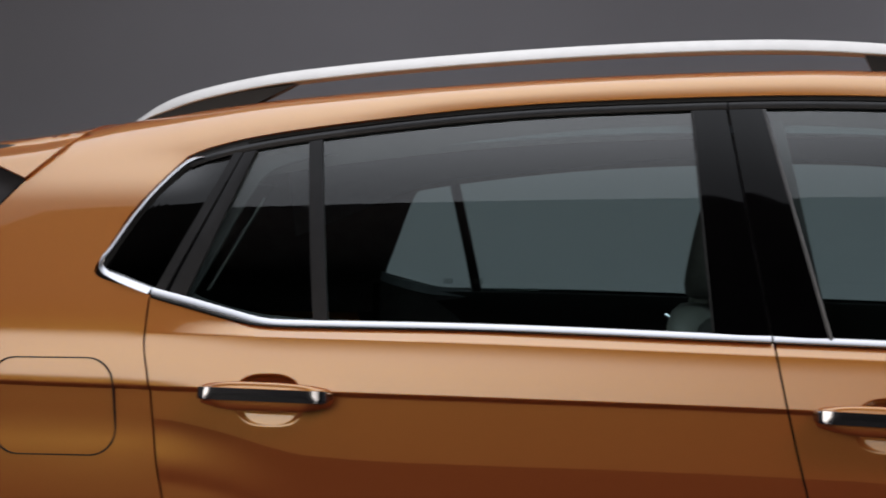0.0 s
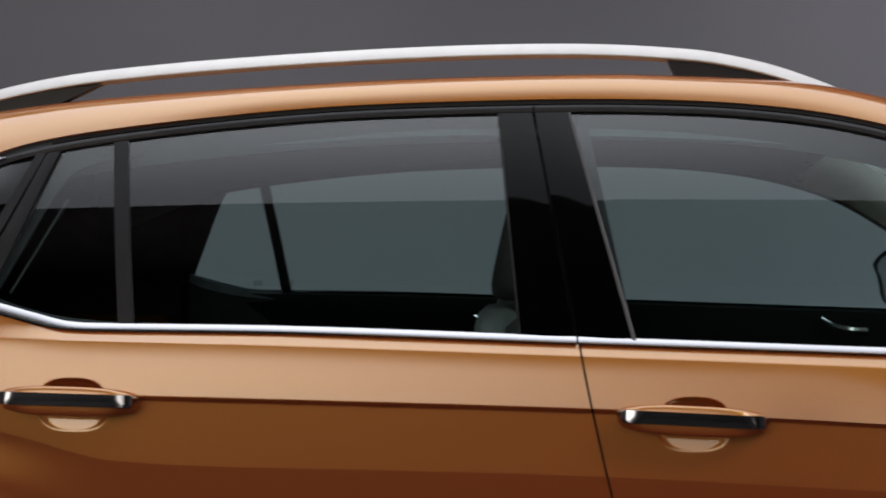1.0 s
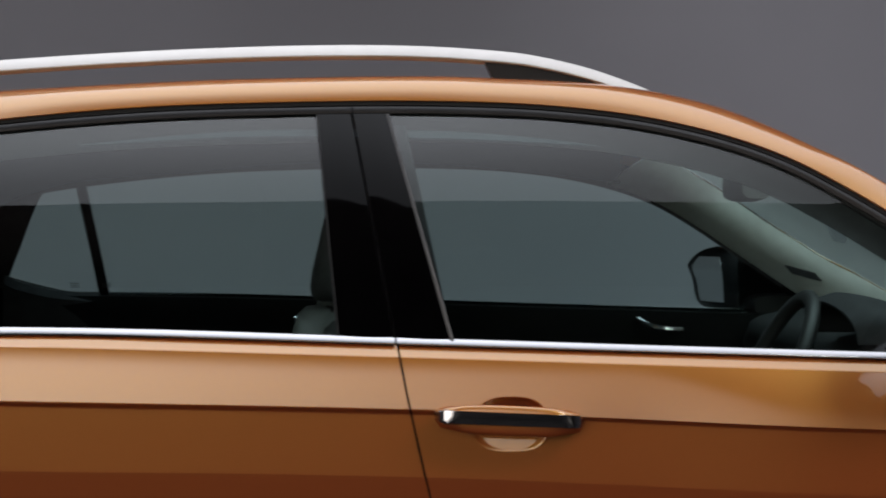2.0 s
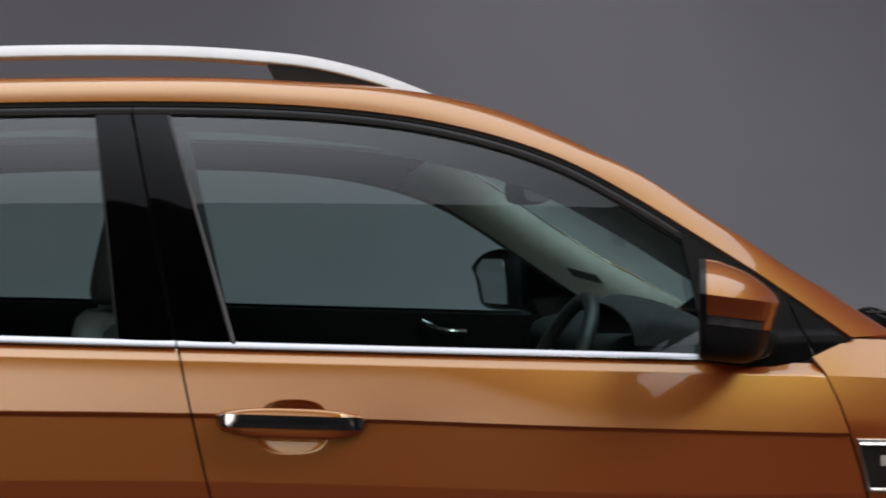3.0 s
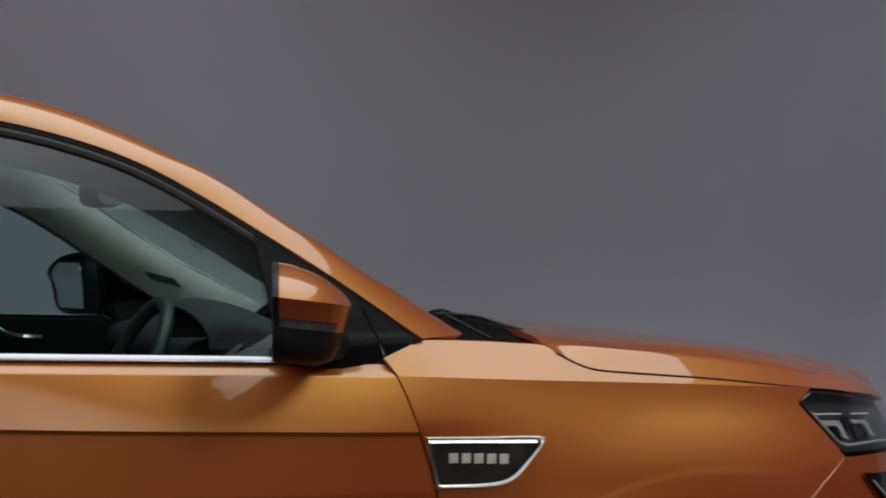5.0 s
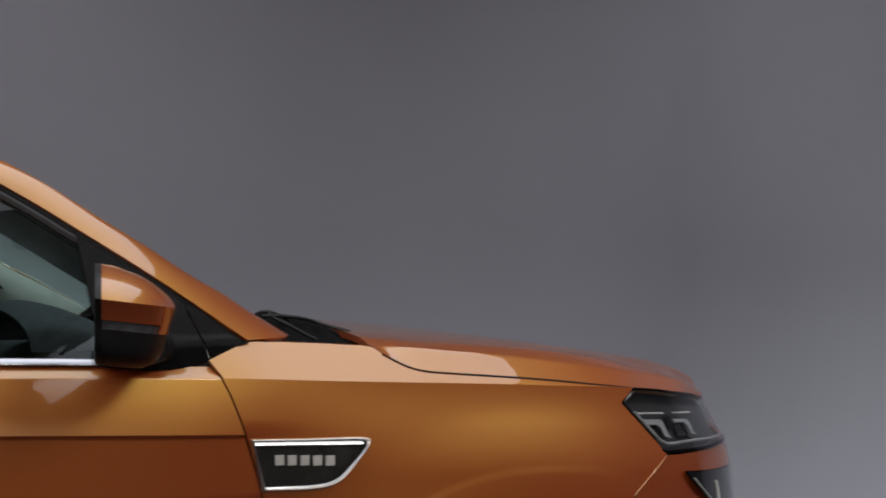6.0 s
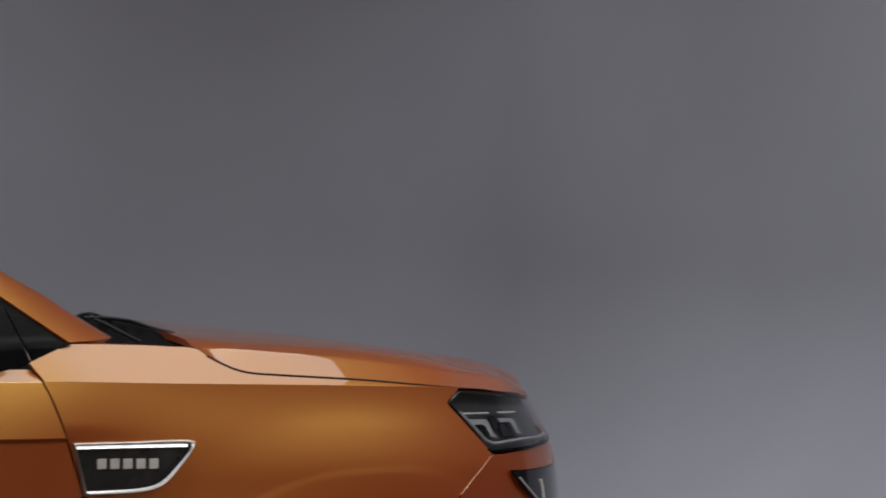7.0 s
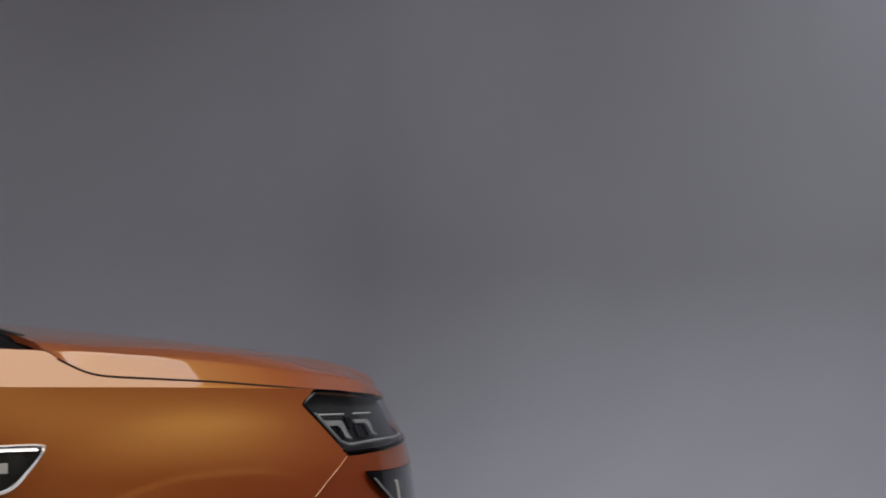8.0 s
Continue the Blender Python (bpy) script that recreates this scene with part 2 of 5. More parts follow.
def part(name, bm, mat, parent, label="", **kw):
    ob = under(finish(name, bm, mat, **kw), parent)
    if label:
        tagged(ob, label)
    return ob


def both_sides(name, build, mat, parents, label="", **kw):
    """The same part on the near side and mirrored on the far side. parents: the two things that carry it."""
    made = []
    for far in (0, 1):
        bm = build()
        if far:
            to_far(bm)
        made.append(part(name, bm, mat, parents[far], label, **kw))
    return made


# ---------------------------------------------------------------- the studio
def plan_wall(r=1.7, x0=-9.0, x1=5.5, y1=7.2, y0=0.3, n=24):
    """The wall's line on the plan: along the back, round the corner, along the front side."""
    pts = [(x0, y1)] + [(lerp(x0, x1 - r, k / 12), y1) for k in range(1, 13)]
    pts += [(x1 - r + r * math.sin(a), y1 - r + r * math.cos(a)) for a in [math.pi / 2 * k / n for k in range(1, n + 1)]]
    pts += [(x1, lerp(y1 - r, y0, k / 12)) for k in range(1, 13)]
    return pts


def cyclorama():
    """Wall and floor in one sweep, with a cove of 1.2 m between them."""
    pts = plan_wall()
    cove, top = 1.2, 9.0
    prof = [(cove + 0.25, 0.0), (cove, 0.0)] + [(cove - cove * math.sin(a), cove - cove * math.cos(a)) for a in [math.pi / 2 * k / 12 for k in range(1, 13)]] + [(0, 2.5), (0, 5.0), (0, top)]
    rows = []
    for off, z in prof:
        row = []
        for i, (x, y) in enumerate(pts):
            a, b = Vector(pts[max(i - 1, 0)]), Vector(pts[min(i + 1, len(pts) - 1)])
            d = (b - a).normalized()
            row.append((x + d.y * off, y - d.x * off, z))
        rows.append(row)
    bm = bmesh.new()
    sheet(bm, rows)
    face_out(bm, (-0.3, -1, 0))
    return tagged(finish("wall_cyclorama", bm, CYC, angle=80, thick=0.12), "grey painted studio wall curving into the floor", "wall", kind="structure")


cyclorama()
bm = bmesh.new()
box(bm, -9.0, 5.65, -9.0, 7.3, -0.15, -0.004)
tagged(finish("floor", bm, FLOOR, shade=False), "dark grey painted studio floor under the car", "floor", kind="structure")
bm = bmesh.new()
box(bm, -9.3, -9.0, -9.0, 7.3, 0, 9.0)
tagged(finish("wall_west", bm, BLACK_CLOTH, shade=False), "dark studio wall behind the car", "wall", kind="structure")
bm = bmesh.new()
box(bm, 5.5, 5.65, -9.0, 0.3, 0, 9.0)
tagged(finish("wall_east", bm, BLACK_CLOTH, shade=False), "dark studio wall ahead of the camera side", "wall", kind="structure")
bm = bmesh.new()
box(bm, -9.3, 5.65, -9.3, -9.0, 0, 9.0)
tagged(finish("wall_south", bm, BLACK_CLOTH, shade=False), "dark studio wall behind the camera", "wall", kind="structure")
bm = bmesh.new()
box(bm, -9.3, 5.75, -9.3, 7.4, 9.0, 9.2)
tagged(finish("ceiling", bm, BLACK_CLOTH, shade=False), "dark studio ceiling", "ceiling", kind="structure")
# a long softbox behind the camera, towards the car's rear, and the large one over the car: black cases with a lit front
def softbox(name, case, front, cloth, label):
    bm = bmesh.new()
    box(bm, *case, 0.02)
    ob = tagged(finish(name, bm, BLACK_CLOTH, shade=False), label, "softbox", kind="structure")
    bm = bmesh.new()
    box(bm, *front)
    part("diffuser", bm, cloth, ob, "white lit diffuser cloth", shade=False)


softbox("softbox", (-8.25, 4.95, -8.60, -8.32, 1.07, 6.05), (-8.2, 4.9, -8.315, -8.30, 1.12, 6.0), SIDE_CLOTH, "long white studio softbox standing behind the camera")
softbox("overhead_softbox", (-6.55, 3.87, -2.30, TOP_FAR + 0.05, 4.52, 4.85), (-6.5, 3.82, -2.25, TOP_FAR, 4.50, 4.515), TOP_CLOTH, "large white studio softbox hung over the car")

# ---------------------------------------------------------------- the car's lines
car = tagged(new("car"), "orange metallic compact SUV with silver roof rails in a studio", "car")
car.location = (0.2, MID, 0.0)

crease_z = graph([(-1.40, 1.040), (-1.07, 1.033), (-0.57, 1.023), (-0.03, 1.010), (0.47, 0.988), (1.03, 0.965), (1.6, 0.94)])
belt_z = graph([(-1.185, 1.222), (-1.084, 1.1805), (-1.035, 1.167), (-0.987, 1.1540), (-0.94, 1.1418), (-0.912, 1.1352), (-0.885, 1.1318), (-0.85, 1.1304), (-0.575, 1.127), (-0.064, 1.111), (0.383, 1.096), (0.789, 1.083), (1.05, 1.075)])
ledge_z = graph([(-1.2, 1.124), (-0.882, 1.1155), (-0.57, 1.1085), (-0.069, 1.093), (0.38, 1.078), (0.783, 1.065), (1.0, 1.058), (1.232, 1.046), (1.521, 1.032), (1.8, 1.015), (2.0, 1.0)])
roof_line = graph([(-1.50, 1.430), (-1.284, 1.470), (-1.20, 1.487), (-0.94, 1.516), (-0.614, 1.538), (-0.318, 1.551), (0.0, 1.5555), (0.123, 1.5515), (0.30, 1.542), (0.415, 1.525), (0.515, 1.499)])


def roof_z(x):
    return roof_line(x) + 0.0055 * smooth((x + 1.15) / 0.25)


def cabin_y(x, z):
    """How far the glass and pillars lean in at a height."""
    h = max(0.0, z - 1.11)
    y = 0.038 + 0.32 * h + 0.36 * (1 + 0.095 * min(1.3, x * x)) * h * h
    if x < -0.95:
        rear = smooth((-0.98 - x) / 0.14)
        y += rear * (1.5 * max(0.0, z - 1.34) ** 2 - 0.010 - 0.012 * (1 - smooth((z - 1.345) / 0.09)))
    if x > 0.85:
        y += 0.035 * smooth((x - 0.85) / 0.22)
    return y


def nose_y(x, z):
    """How far the front corner has curved in at x."""
    end = graph([(0.2, 2.26), (0.75, 2.30), (0.86, 2.28), (0.90, 2.255), (0.95, 2.228), (1.05, 2.165)])(z)
    u = min(1.0, max(0.0, (x - 1.45) / (end - 1.45)))
    return MID * (1 - (1 - u ** 3.0) ** (1 / 3.0))


def tail_y(x):
    u = min(1.0, max(0.0, (-1.15 - x) / 0.80))
    return MID * (1 - (1 - u ** 3.2) ** (1 / 3.2))


ARCH_F, ARCH_R = 1.585, -1.066


def arch_z(x, grow=0.0):
    """Height of the wheel arch's edge over x, or the sill's."""
    z = 0.30
    for c in (ARCH_F, ARCH_R):
        u = abs(x - c) / (0.40 + grow)
        if u < 1:
            z = max(z, 0.36 + (0.465 + grow) * (1 - u ** 2.4) ** (1 / 2.4))
    return z


def rear_swell(x, z):
    """The quarter panel's section from the crease up into the rear pillar."""
    if z > 1.33:
        return cabin_y(x, z)
    return graph([(0.0, 0.0), (0.012, 0.0005), (0.03, 0.0020), (0.05, 0.0048), (0.08, 0.0105), (0.10, 0.0165), (0.125, 0.0262), (0.16, 0.0428), (0.22, 0.0713), (0.26, 0.0903), (1.33 - crease_z(x), cabin_y(x, 1.33))])(z - crease_z(x))


# Handles: x of the rear end, z there, x of the front end, z there.
HANDLES = [(-0.986, 1.0245, -0.761, 1.0185), (0.0, 1.001, 0.234, 0.991)]
CUPS = [((a + c) / 2 + 0.003, (b + d) / 2 - 0.010) for a, b, c, d in HANDLES]


# Depth below the crease of a reflected line, modelled into the skin as a fold.
reflected_line_depth = graph([(-1.45, 0.052), (-1.19, 0.054), (-1.06, 0.054), (-1.00, 0.062), (-0.93, 0.078), (-0.87, 0.094), (-0.81, 0.105), (-0.66, 0.110), (-0.12, 0.107), (0.65, 0.107), (1.06, 0.100), (1.3, 0.098)])


def side_y(x, z):
    """The near side's skin: y over x and z."""
    zc, zs = crease_z(x), ledge_z(x)
    sharp = 1 - smooth((x - 1.0) / 0.25)
    rear = smooth((-0.85 - x) / 0.3)
    front = smooth((x - 1.02) / 0.3)
    twist = smooth((x - 0.30) / 0.32) * (1 - smooth((x - 0.88) / 0.25))
    if z >= zs and x < 1.02:
        zb = max(zs + 0.008, min(belt_z(x), 1.14))
        if z <= zb:
            t = (z - zs) / (zb - zs)
            y = lerp(0.017, min(cabin_y(x, zb), 0.042), 1 - (1 - t) ** 1.15)
        else:
            y = cabin_y(x, z) - max(0.0, cabin_y(x, zb) - 0.042) * (1 - smooth((z - zb) / 0.03))
        y = lerp(y, rear_swell(x, z), rear)
    elif z >= zs:
        y = 0.017 + (z - zs) * 1.1
    elif z >= zc:
        t = (z - zc) / (zs - zc)
        y = lerp(0.008 * t + 0.009 * t * t, rear_swell(x, z), rear) - 0.014 * twist * (1 - t)
    else:
        d = zc - z
        # a bend in the panel stands in for the studio's reflected edge
        fold = reflected_line_depth(x)
        y = -0.014 * twist + 0.006 * sharp * smooth(d / 0.007) + 0.0005 + 0.07 * min(d, fold)
        if d > fold:
            e = d - fold
            y += 0.20 * min(e, 0.004) + 0.215 * min(max(0, e - 0.004), 0.10) + 0.06 * min(max(0, e - 0.104), 0.3) + 0.2 * max(0, e - 0.404)
            if x < -0.7:
                y -= (0.013 * smooth((-0.80 - x) / 0.26) + 0.006 * smooth((-0.98 - x) / 0.18)) * smooth((e - 0.004) / 0.085)
    if front > 0 and z < zs:
        d = zs - z
        u = min(1.0, d / 0.16)
        y = lerp(y, 0.017 - 0.030 * (0.55 * smooth(u) + 0.45 * (1 - (1 - u) ** 2)) + 0.02 * smooth((d - 0.2) / 0.5), front)
    # flares over the wheels
    for c, r in ((ARCH_F, 0.0), (ARCH_R, 1.0)):
        u = math.hypot((x - c) / 0.52, (z - 0.36) / 0.60)
        if not r and z < zs:
            y -= 0.016 * (1 - smooth((u - 0.72) / 0.40)) * smooth((zs - z) / 0.08)
            lip = arch_z(x, 0.060) - z
            if lip > 0 and x > 1.1:
                y -= 0.0009 * smooth(lip / 0.010) + 0.02 * min(lip, 0.05)
    # finger cups behind the door handles
    for cx, cz in CUPS:
        r = (abs((x - cx) / 0.058) ** 2.7 + abs((z - cz) / 0.045) ** 2.7) ** (1 / 2.7)
        if r < 1:
            low = 0.23 * max(0.0, z - cz + 0.045)
            y += lerp(low, 0.004 + 0.026 * (1 - r * r), smooth((z - cz + 0.012) / 0.02)) * smooth((1 - r) / 0.17)
    return y + nose_y(x, z) + tail_y(x)


GAP_W = 0.0018


def c_gap(z):
    return graph([(0.30, -0.80), (0.55, -0.92), (0.70, -1.01), (0.846, -1.057), (0.943, -1.068), (1.037, -1.074), (1.109, -1.084), (1.184, -1.084)])(z)


def b_gap(z):
    return graph([(0.30, 0.02), (0.70, 0.02), (0.867, -0.007), (0.915, -0.018), (1.015, -0.040), (1.12, -0.061), (1.30, -0.097), (1.50, -0.136)])(z)


def a_gap(z):
    return graph([(0.30, 1.10), (0.70, 1.09), (0.851, 1.066), (0.872, 1.061), (0.974, 1.027), (1.034, 1.006), (1.089, 0.980), (1.183, 0.939)])(z)


def z_rows(x, lo, hi):
    """Heights at which a side panel has its rows: close together at the crease and the ledge."""
    zc, zs = crease_z(x), ledge_z(x)
    fr = [lerp(lo, zc - 0.21, k / 8) for k in range(8)]
    zf = zc - reflected_line_depth(x)
    fr += [lerp(zc - 0.21, zf - 0.010, k / 30) for k in range(30)] + [zf - 0.010, zf - 0.007, zf - 0.0045, zf - 0.002, zf - 0.0006, zf + 0.0006, zf + 0.002]
    fr += [lerp(zf + 0.003, zc - 0.011, k / 64) for k in range(65)] + [zc - 0.009, zc - 0.007, zc - 0.005, zc - 0.0035, zc - 0.0018, zc - 0.0006, zc]
    fr += [lerp(zc, zs, t) for t in [0.0135 * k for k in range(1, 43)] + [0.63, 0.7, 0.78, 0.87, 0.94]] + [zs - 0.001, zs, zs + 0.003]
    fr += [lerp(zs, hi, t) for t in (0.4, 0.65, 0.85, 1.0)]
    return fr


def side_panel(x_left, x_right, lo, hi, cols=40):
    """A door skin between two shut lines, from lo(x) to hi(x)."""
    grid = []
    span = x_right(1.0) - x_left(1.0)
    us = [i / cols for i in range(cols + 1)]
    for cx, _ in CUPS:
        mid = (cx - x_left(1.0)) / span
        if 0 < mid < 1:
            us = [u for u in us if abs(u - mid) > 0.066 / span] + [mid + (k * 0.0016 - 0.066) / span for k in range(84)]
    for u in sorted(us):
        x_mid = lerp(x_left(1.0), x_right(1.0), u)
        col = []
        for z in z_rows(x_mid, lo(x_mid), hi(x_mid)):
            x = lerp(x_left(z) + GAP_W, x_right(z) - GAP_W, u)
            col.append((x, side_y(x, z), z))
        grid.append(col)
    bm = bmesh.new()
    sheet(bm, grid)
    face_out(bm, (0, -1, 0))
    return bm


def door_low(x):
    return max(0.34, arch_z(x))


def belt_low(x):
    return belt_z(x) + 0.0008


rear_doors = both_sides("rear_door", lambda: side_panel(c_gap, b_gap, door_low, belt_low), PAINT, (car, car), thick=0.006, angle=38)
front_doors = both_sides("front_door", lambda: side_panel(b_gap, a_gap, door_low, belt_low), PAINT, (car, car), thick=0.006, angle=38)

# ---------------------------------------------------------------- quarter panel, roof side and pillars
# The window opening's outer edge: up the rear corner, along the roof, down the windscreen pillar.
OPEN = path([(-1.060, 1.418), (-1.03, 1.430), (-0.955, 1.449), (-0.798, 1.473), (-0.504, 1.5015), (-0.219, 1.512), (0.027, 1.513), (0.215, 1.504),
             (0.368, 1.484), (0.504, 1.450), (0.599, 1.413), (0.694, 1.360), (0.789, 1.299), (0.971, 1.180), (1.0615, 1.118)], 96)
# The body's outline above it: roof edge, then the windscreen pillar's outer edge; x, z, y.
EDGE = path([(-1.100, 1.5001, 0.30), (-0.94, 1.516, 0.30), (-0.614, 1.538, 0.30), (-0.318, 1.551, 0.30), (0.0, 1.5555, 0.30), (0.123, 1.5515, 0.30),
             (0.297, 1.542, 0.30), (0.415, 1.525, 0.295), (0.515, 1.499, 0.285), (0.611, 1.460, 0.27), (0.711, 1.409, 0.255), (0.808, 1.347, 0.24),
             (0.902, 1.282, 0.22), (1.002, 1.208, 0.20), (1.102, 1.148, 0.185), (1.175, 1.110, 0.18)], 96)


EDGE[:, 1] += 0.0055 * np.array([smooth((x + 1.15) / 0.25) for x in EDGE[:, 0]])
EDGE[:, 1] += np.interp(EDGE[:, 0], [0.3, 0.5, 0.65, 0.85, 0.95, 1.05, 1.175], [0.0, -0.004, -0.011, -0.004, 0.005, 0.013, 0.004])
lean = np.array([smooth((x - 0.45) / 0.35) * (1 - smooth((x - 0.85) / 0.33)) for x in EDGE[:, 0]])
EDGE[:, 0] *= 1 - 0.0194 * lean
EDGE[:, 2] -= 0.06 * lean
EDGE[:, 2] -= 0.018 * np.array([smooth((x - 0.5) / 0.25) * (1 - smooth((x - 0.98) / 0.17)) for x in EDGE[:, 0]])
EDGE[:, 2] -= 0.004 * np.array([smooth((x - 0.2) / 0.4) for x in EDGE[:, 0]])


def rear_edge(z):
    """Where the quarter panel meets the tailgate."""
    return graph([(0.40, -1.72), (0.9, -1.66), (1.2, -1.52), (1.332, -1.381), (1.377, -1.343), (1.424, -1.304), (1.469, -1.257), (1.50, -1.225)])(z)


def open_rear(z):
    """The quarter panel's front edge: shut line, then round the window's rear corner."""
    if z <= 1.182:
        return c_gap(z)
    return graph([(1.182, -1.084), (1.196, -1.125), (1.206, -1.162), (1.214, -1.181), (1.222, -1.187), (1.232, -1.185), (1.26, -1.170), (1.322, -1.137), (1.36, -1.108), (1.40, -1.076), (1.418, -1.060)])(z)


def quarter_panel():
    zs = [0.36, 0.5, 0.6, 0.7, 0.78, 0.84, 0.90, 0.94, 0.97, 0.995, 1.010, 1.020, 1.028, 1.0326, 1.0345, 1.038, 1.045, 1.06, 1.08, 1.10, 1.12, 1.14, 1.16, 1.175,
          1.182, 1.189, 1.196, 1.201, 1.206, 1.210, 1.214, 1.218, 1.222, 1.227, 1.232, 1.245, 1.26, 1.28, 1.30, 1.322, 1.34, 1.36, 1.38, 1.40, 1.418]
    rows = []
    for z in zs:
        row = []
        xr, xf = rear_edge(z), open_rear(z) - (GAP_W if z < 1.18 else 0)
        for i in range(37):
            x = lerp(xr, xf, i / 36)
            zz = max(z, lerp(arch_z(x), z, smooth((z - 0.36) / 0.6))) if z < 0.96 else z
            zz += (crease_z(x) - 1.034) * (1 - smooth(abs(z - 1.034) / 0.05))
            row.append((x, side_y(x, zz), zz))
        rows.append(row)
    # the roof side and windscreen pillar, running forward from the quarter
    strip = []
    for (ix, iz), (ex, ez, ey) in zip(OPEN, EDGE):
        steep = smooth((ix - 0.3) / 0.5)
        # towards the rear corner the shoulder starts below the window's edge and is cut by it
        foot_z = min(iz, 1.418 + (iz - 1.418) * smooth((ix + 1.06) / 0.45))
        foot = (ix, cabin_y(ix, foot_z), foot_z)
        m = (lerp(ix, ex, 0.75), lerp(foot[1], ey, lerp(lerp(0.36, 0.19, smooth((ix + 1.06) / 0.5)), lerp(0.17, 0.34, smooth((ix - 0.74) / 0.16)), steep)), lerp(foot_z, ez, lerp(0.93, 0.62, steep)))
        t0, t1 = 0.0, 0.9
        for _ in range(30):
            tm = 0.5 * (t0 + t1)
            if (1 - tm) ** 2 * foot_z + 2 * tm * (1 - tm) * m[2] + tm * tm * ez < iz - 1e-6:
                t0 = tm
            else:
                t1 = tm
        t0 = 0.0 if foot_z > iz - 1e-5 else t0
        strip.append([tuple(lerp(lerp(a, c, t), lerp(c, e, t), t) for a, c, e in zip(foot, m, (ex, ey, ez))) for t in [lerp(t0, 1, k / 12) for k in range(13)]])
    # the quarter runs on over the roof's shoulder and ends on the strip's first section
    for k in range(1, 13):
        t = k / 12
        row = []
        for i in range(37):
            u = i / 36
            bez = t * t + 1.5 * t * (1 - t)
            x_foot, x_top = lerp(rear_edge(1.418), -1.060, u), lerp(-1.252, -1.100, u)
            zt = roof_z(x_top)
            p0, p2 = Vector((side_y(x_foot, 1.418), 1.418)), Vector((0.30, zt))
            p1 = Vector((lerp(p0.x, 0.30, lerp(0.50, 0.36, u * u)), lerp(p0.y, zt, 0.93)))
            q = p0 * (1 - t) ** 2 + p1 * (2 * t * (1 - t)) + p2 * t * t
            row.append(strip[0][k] if i == 36 else (lerp(x_foot, x_top, bez), q.x, q.y))
        rows.append(row)
    rows[-13][36] = strip[0][0]
    bm = bmesh.new()
    sheet(bm, rows)
    sheet(bm, strip)
    bmesh.ops.remove_doubles(bm, verts=bm.verts[:], dist=0.0006)
    bmesh.ops.recalc_face_normals(bm, faces=bm.faces[:])
    face_out(bm, (0, -1, 0))
    return bm


both_sides("body_side", quarter_panel, PAINT, (car, car), thick=0.006, angle=40)


def roof():
    rows = []
    for i in range(61):
        x = lerp(-1.252, 0.50, i / 60)
        row = []
        for j in range(25):
            b = j / 24
            ye = np.interp(x, EDGE[:, 0], EDGE[:, 2])
            y = lerp(ye, 2 * MID - ye, b)
            bow = 1 - (2 * b - 1) ** 2
            row.append((x + 0.07 * bow * smooth((x - 0.1) / 0.4), y, roof_z(x) + 0.030 * bow - 0.006 * smooth((x - 0.25) / 0.25)))
        rows.append(row)
    bm = bmesh.new()
    sheet(bm, rows)
    face_out(bm, (0, 0, 1))
    return bm


part("roof", roof(), PAINT, car, thick=0.006, angle=60)


def spoiler():
    """The lip over the rear window, with side flanks that meet the quarter panels."""
    rows = []
    for i in range(13):
        t = i / 12
        row = []
        for j in range(33):
            b = 0.5 + 0.5 * math.sin(math.pi / 2 * (2 * j / 32 - 1))
            e = abs(2 * b - 1)
            y = lerp(0.235, 2 * MID - 0.235, b)
            fall = smooth((e - 0.90) / 0.10)
            x = lerp(lerp(-1.257, -1.262, fall), -1.62 + 0.10 * e, t)
            z = roof_z(x) + 0.030 * (1 - e * e) - 0.007 * fall + 0.02 * t * t
            row.append((x, y, z))
        rows.append(row)
    bm = bmesh.new()
    sheet(bm, rows)
    # flanks
    for far in (0, 1):
        fl = []
        for t in [0.0327 * k for k in range(11)] + [0.327 + 0.0673 * k for k in range(1, 11)]:
            x = lerp(-1.258, -1.52, t)
            low = lerp(1.470, 1.379, t / 0.327) if t < 0.327 else lerp(1.379, 1.446, (t - 0.327) / 0.673)
            top = roof_z(x) - 0.007 + 0.02 * t * t
            col = []
            for k in range(11):
                q = k / 10
                z = lerp(top, min(low, top - 0.001), q)
                y = lerp(side_y(max(x, -1.45), z) - 0.001, 0.235, smooth((z - top + 0.035) / 0.035))
                col.append((x, (2 * MID - y) if far else y, z))
            fl.append(col)
        sheet(bm, fl)
    bmesh.ops.remove_doubles(bm, verts=bm.verts[:], dist=0.0006)
    face_out(bm, (0, 0, 1))
    return bm


part("roof_spoiler", spoiler(), PAINT, car, thick=0.005, angle=40)


def tailgate(lo, hi, push):
    rows = []
    for i in range(13):
        z = lerp(lo, hi, i / 12)
        row = []
        for j in range(21):
            b = j / 20
            x_edge = rear_edge(z) - 0.004
            ye = side_y(rear_edge(z), z)
            y = lerp(ye, 2 * MID - ye, b)
            row.append((x_edge - push(z) * (1 - abs(2 * b - 1) ** 2.2), y, z))
        rows.append(row)
    bm = bmesh.new()
    sheet(bm, rows)
    face_out(bm, (-1, 0, 0))
    return bm


part("rear_window", tailgate(1.10, 1.43, lambda z: lerp(0.26, 0.12, (z - 1.10) / 0.33)), DARK_GLASS, car, "dark tinted tailgate window", thick=0.004)
part("tailgate", tailgate(0.30, 1.098, lambda z: 0.26), PAINT, car, thick=0.01)

tail_in = tailgate(0.40, 1.40, lambda z: 0.18)
for v in tail_in.verts:
    v.co = (v.co.x + 0.05, MID + 0.94 * (v.co.y - MID), v.co.z)
part("tailgate_lining", tail_in, TRIM_DARK, car, "dark tailgate lining", thick=-0.006)

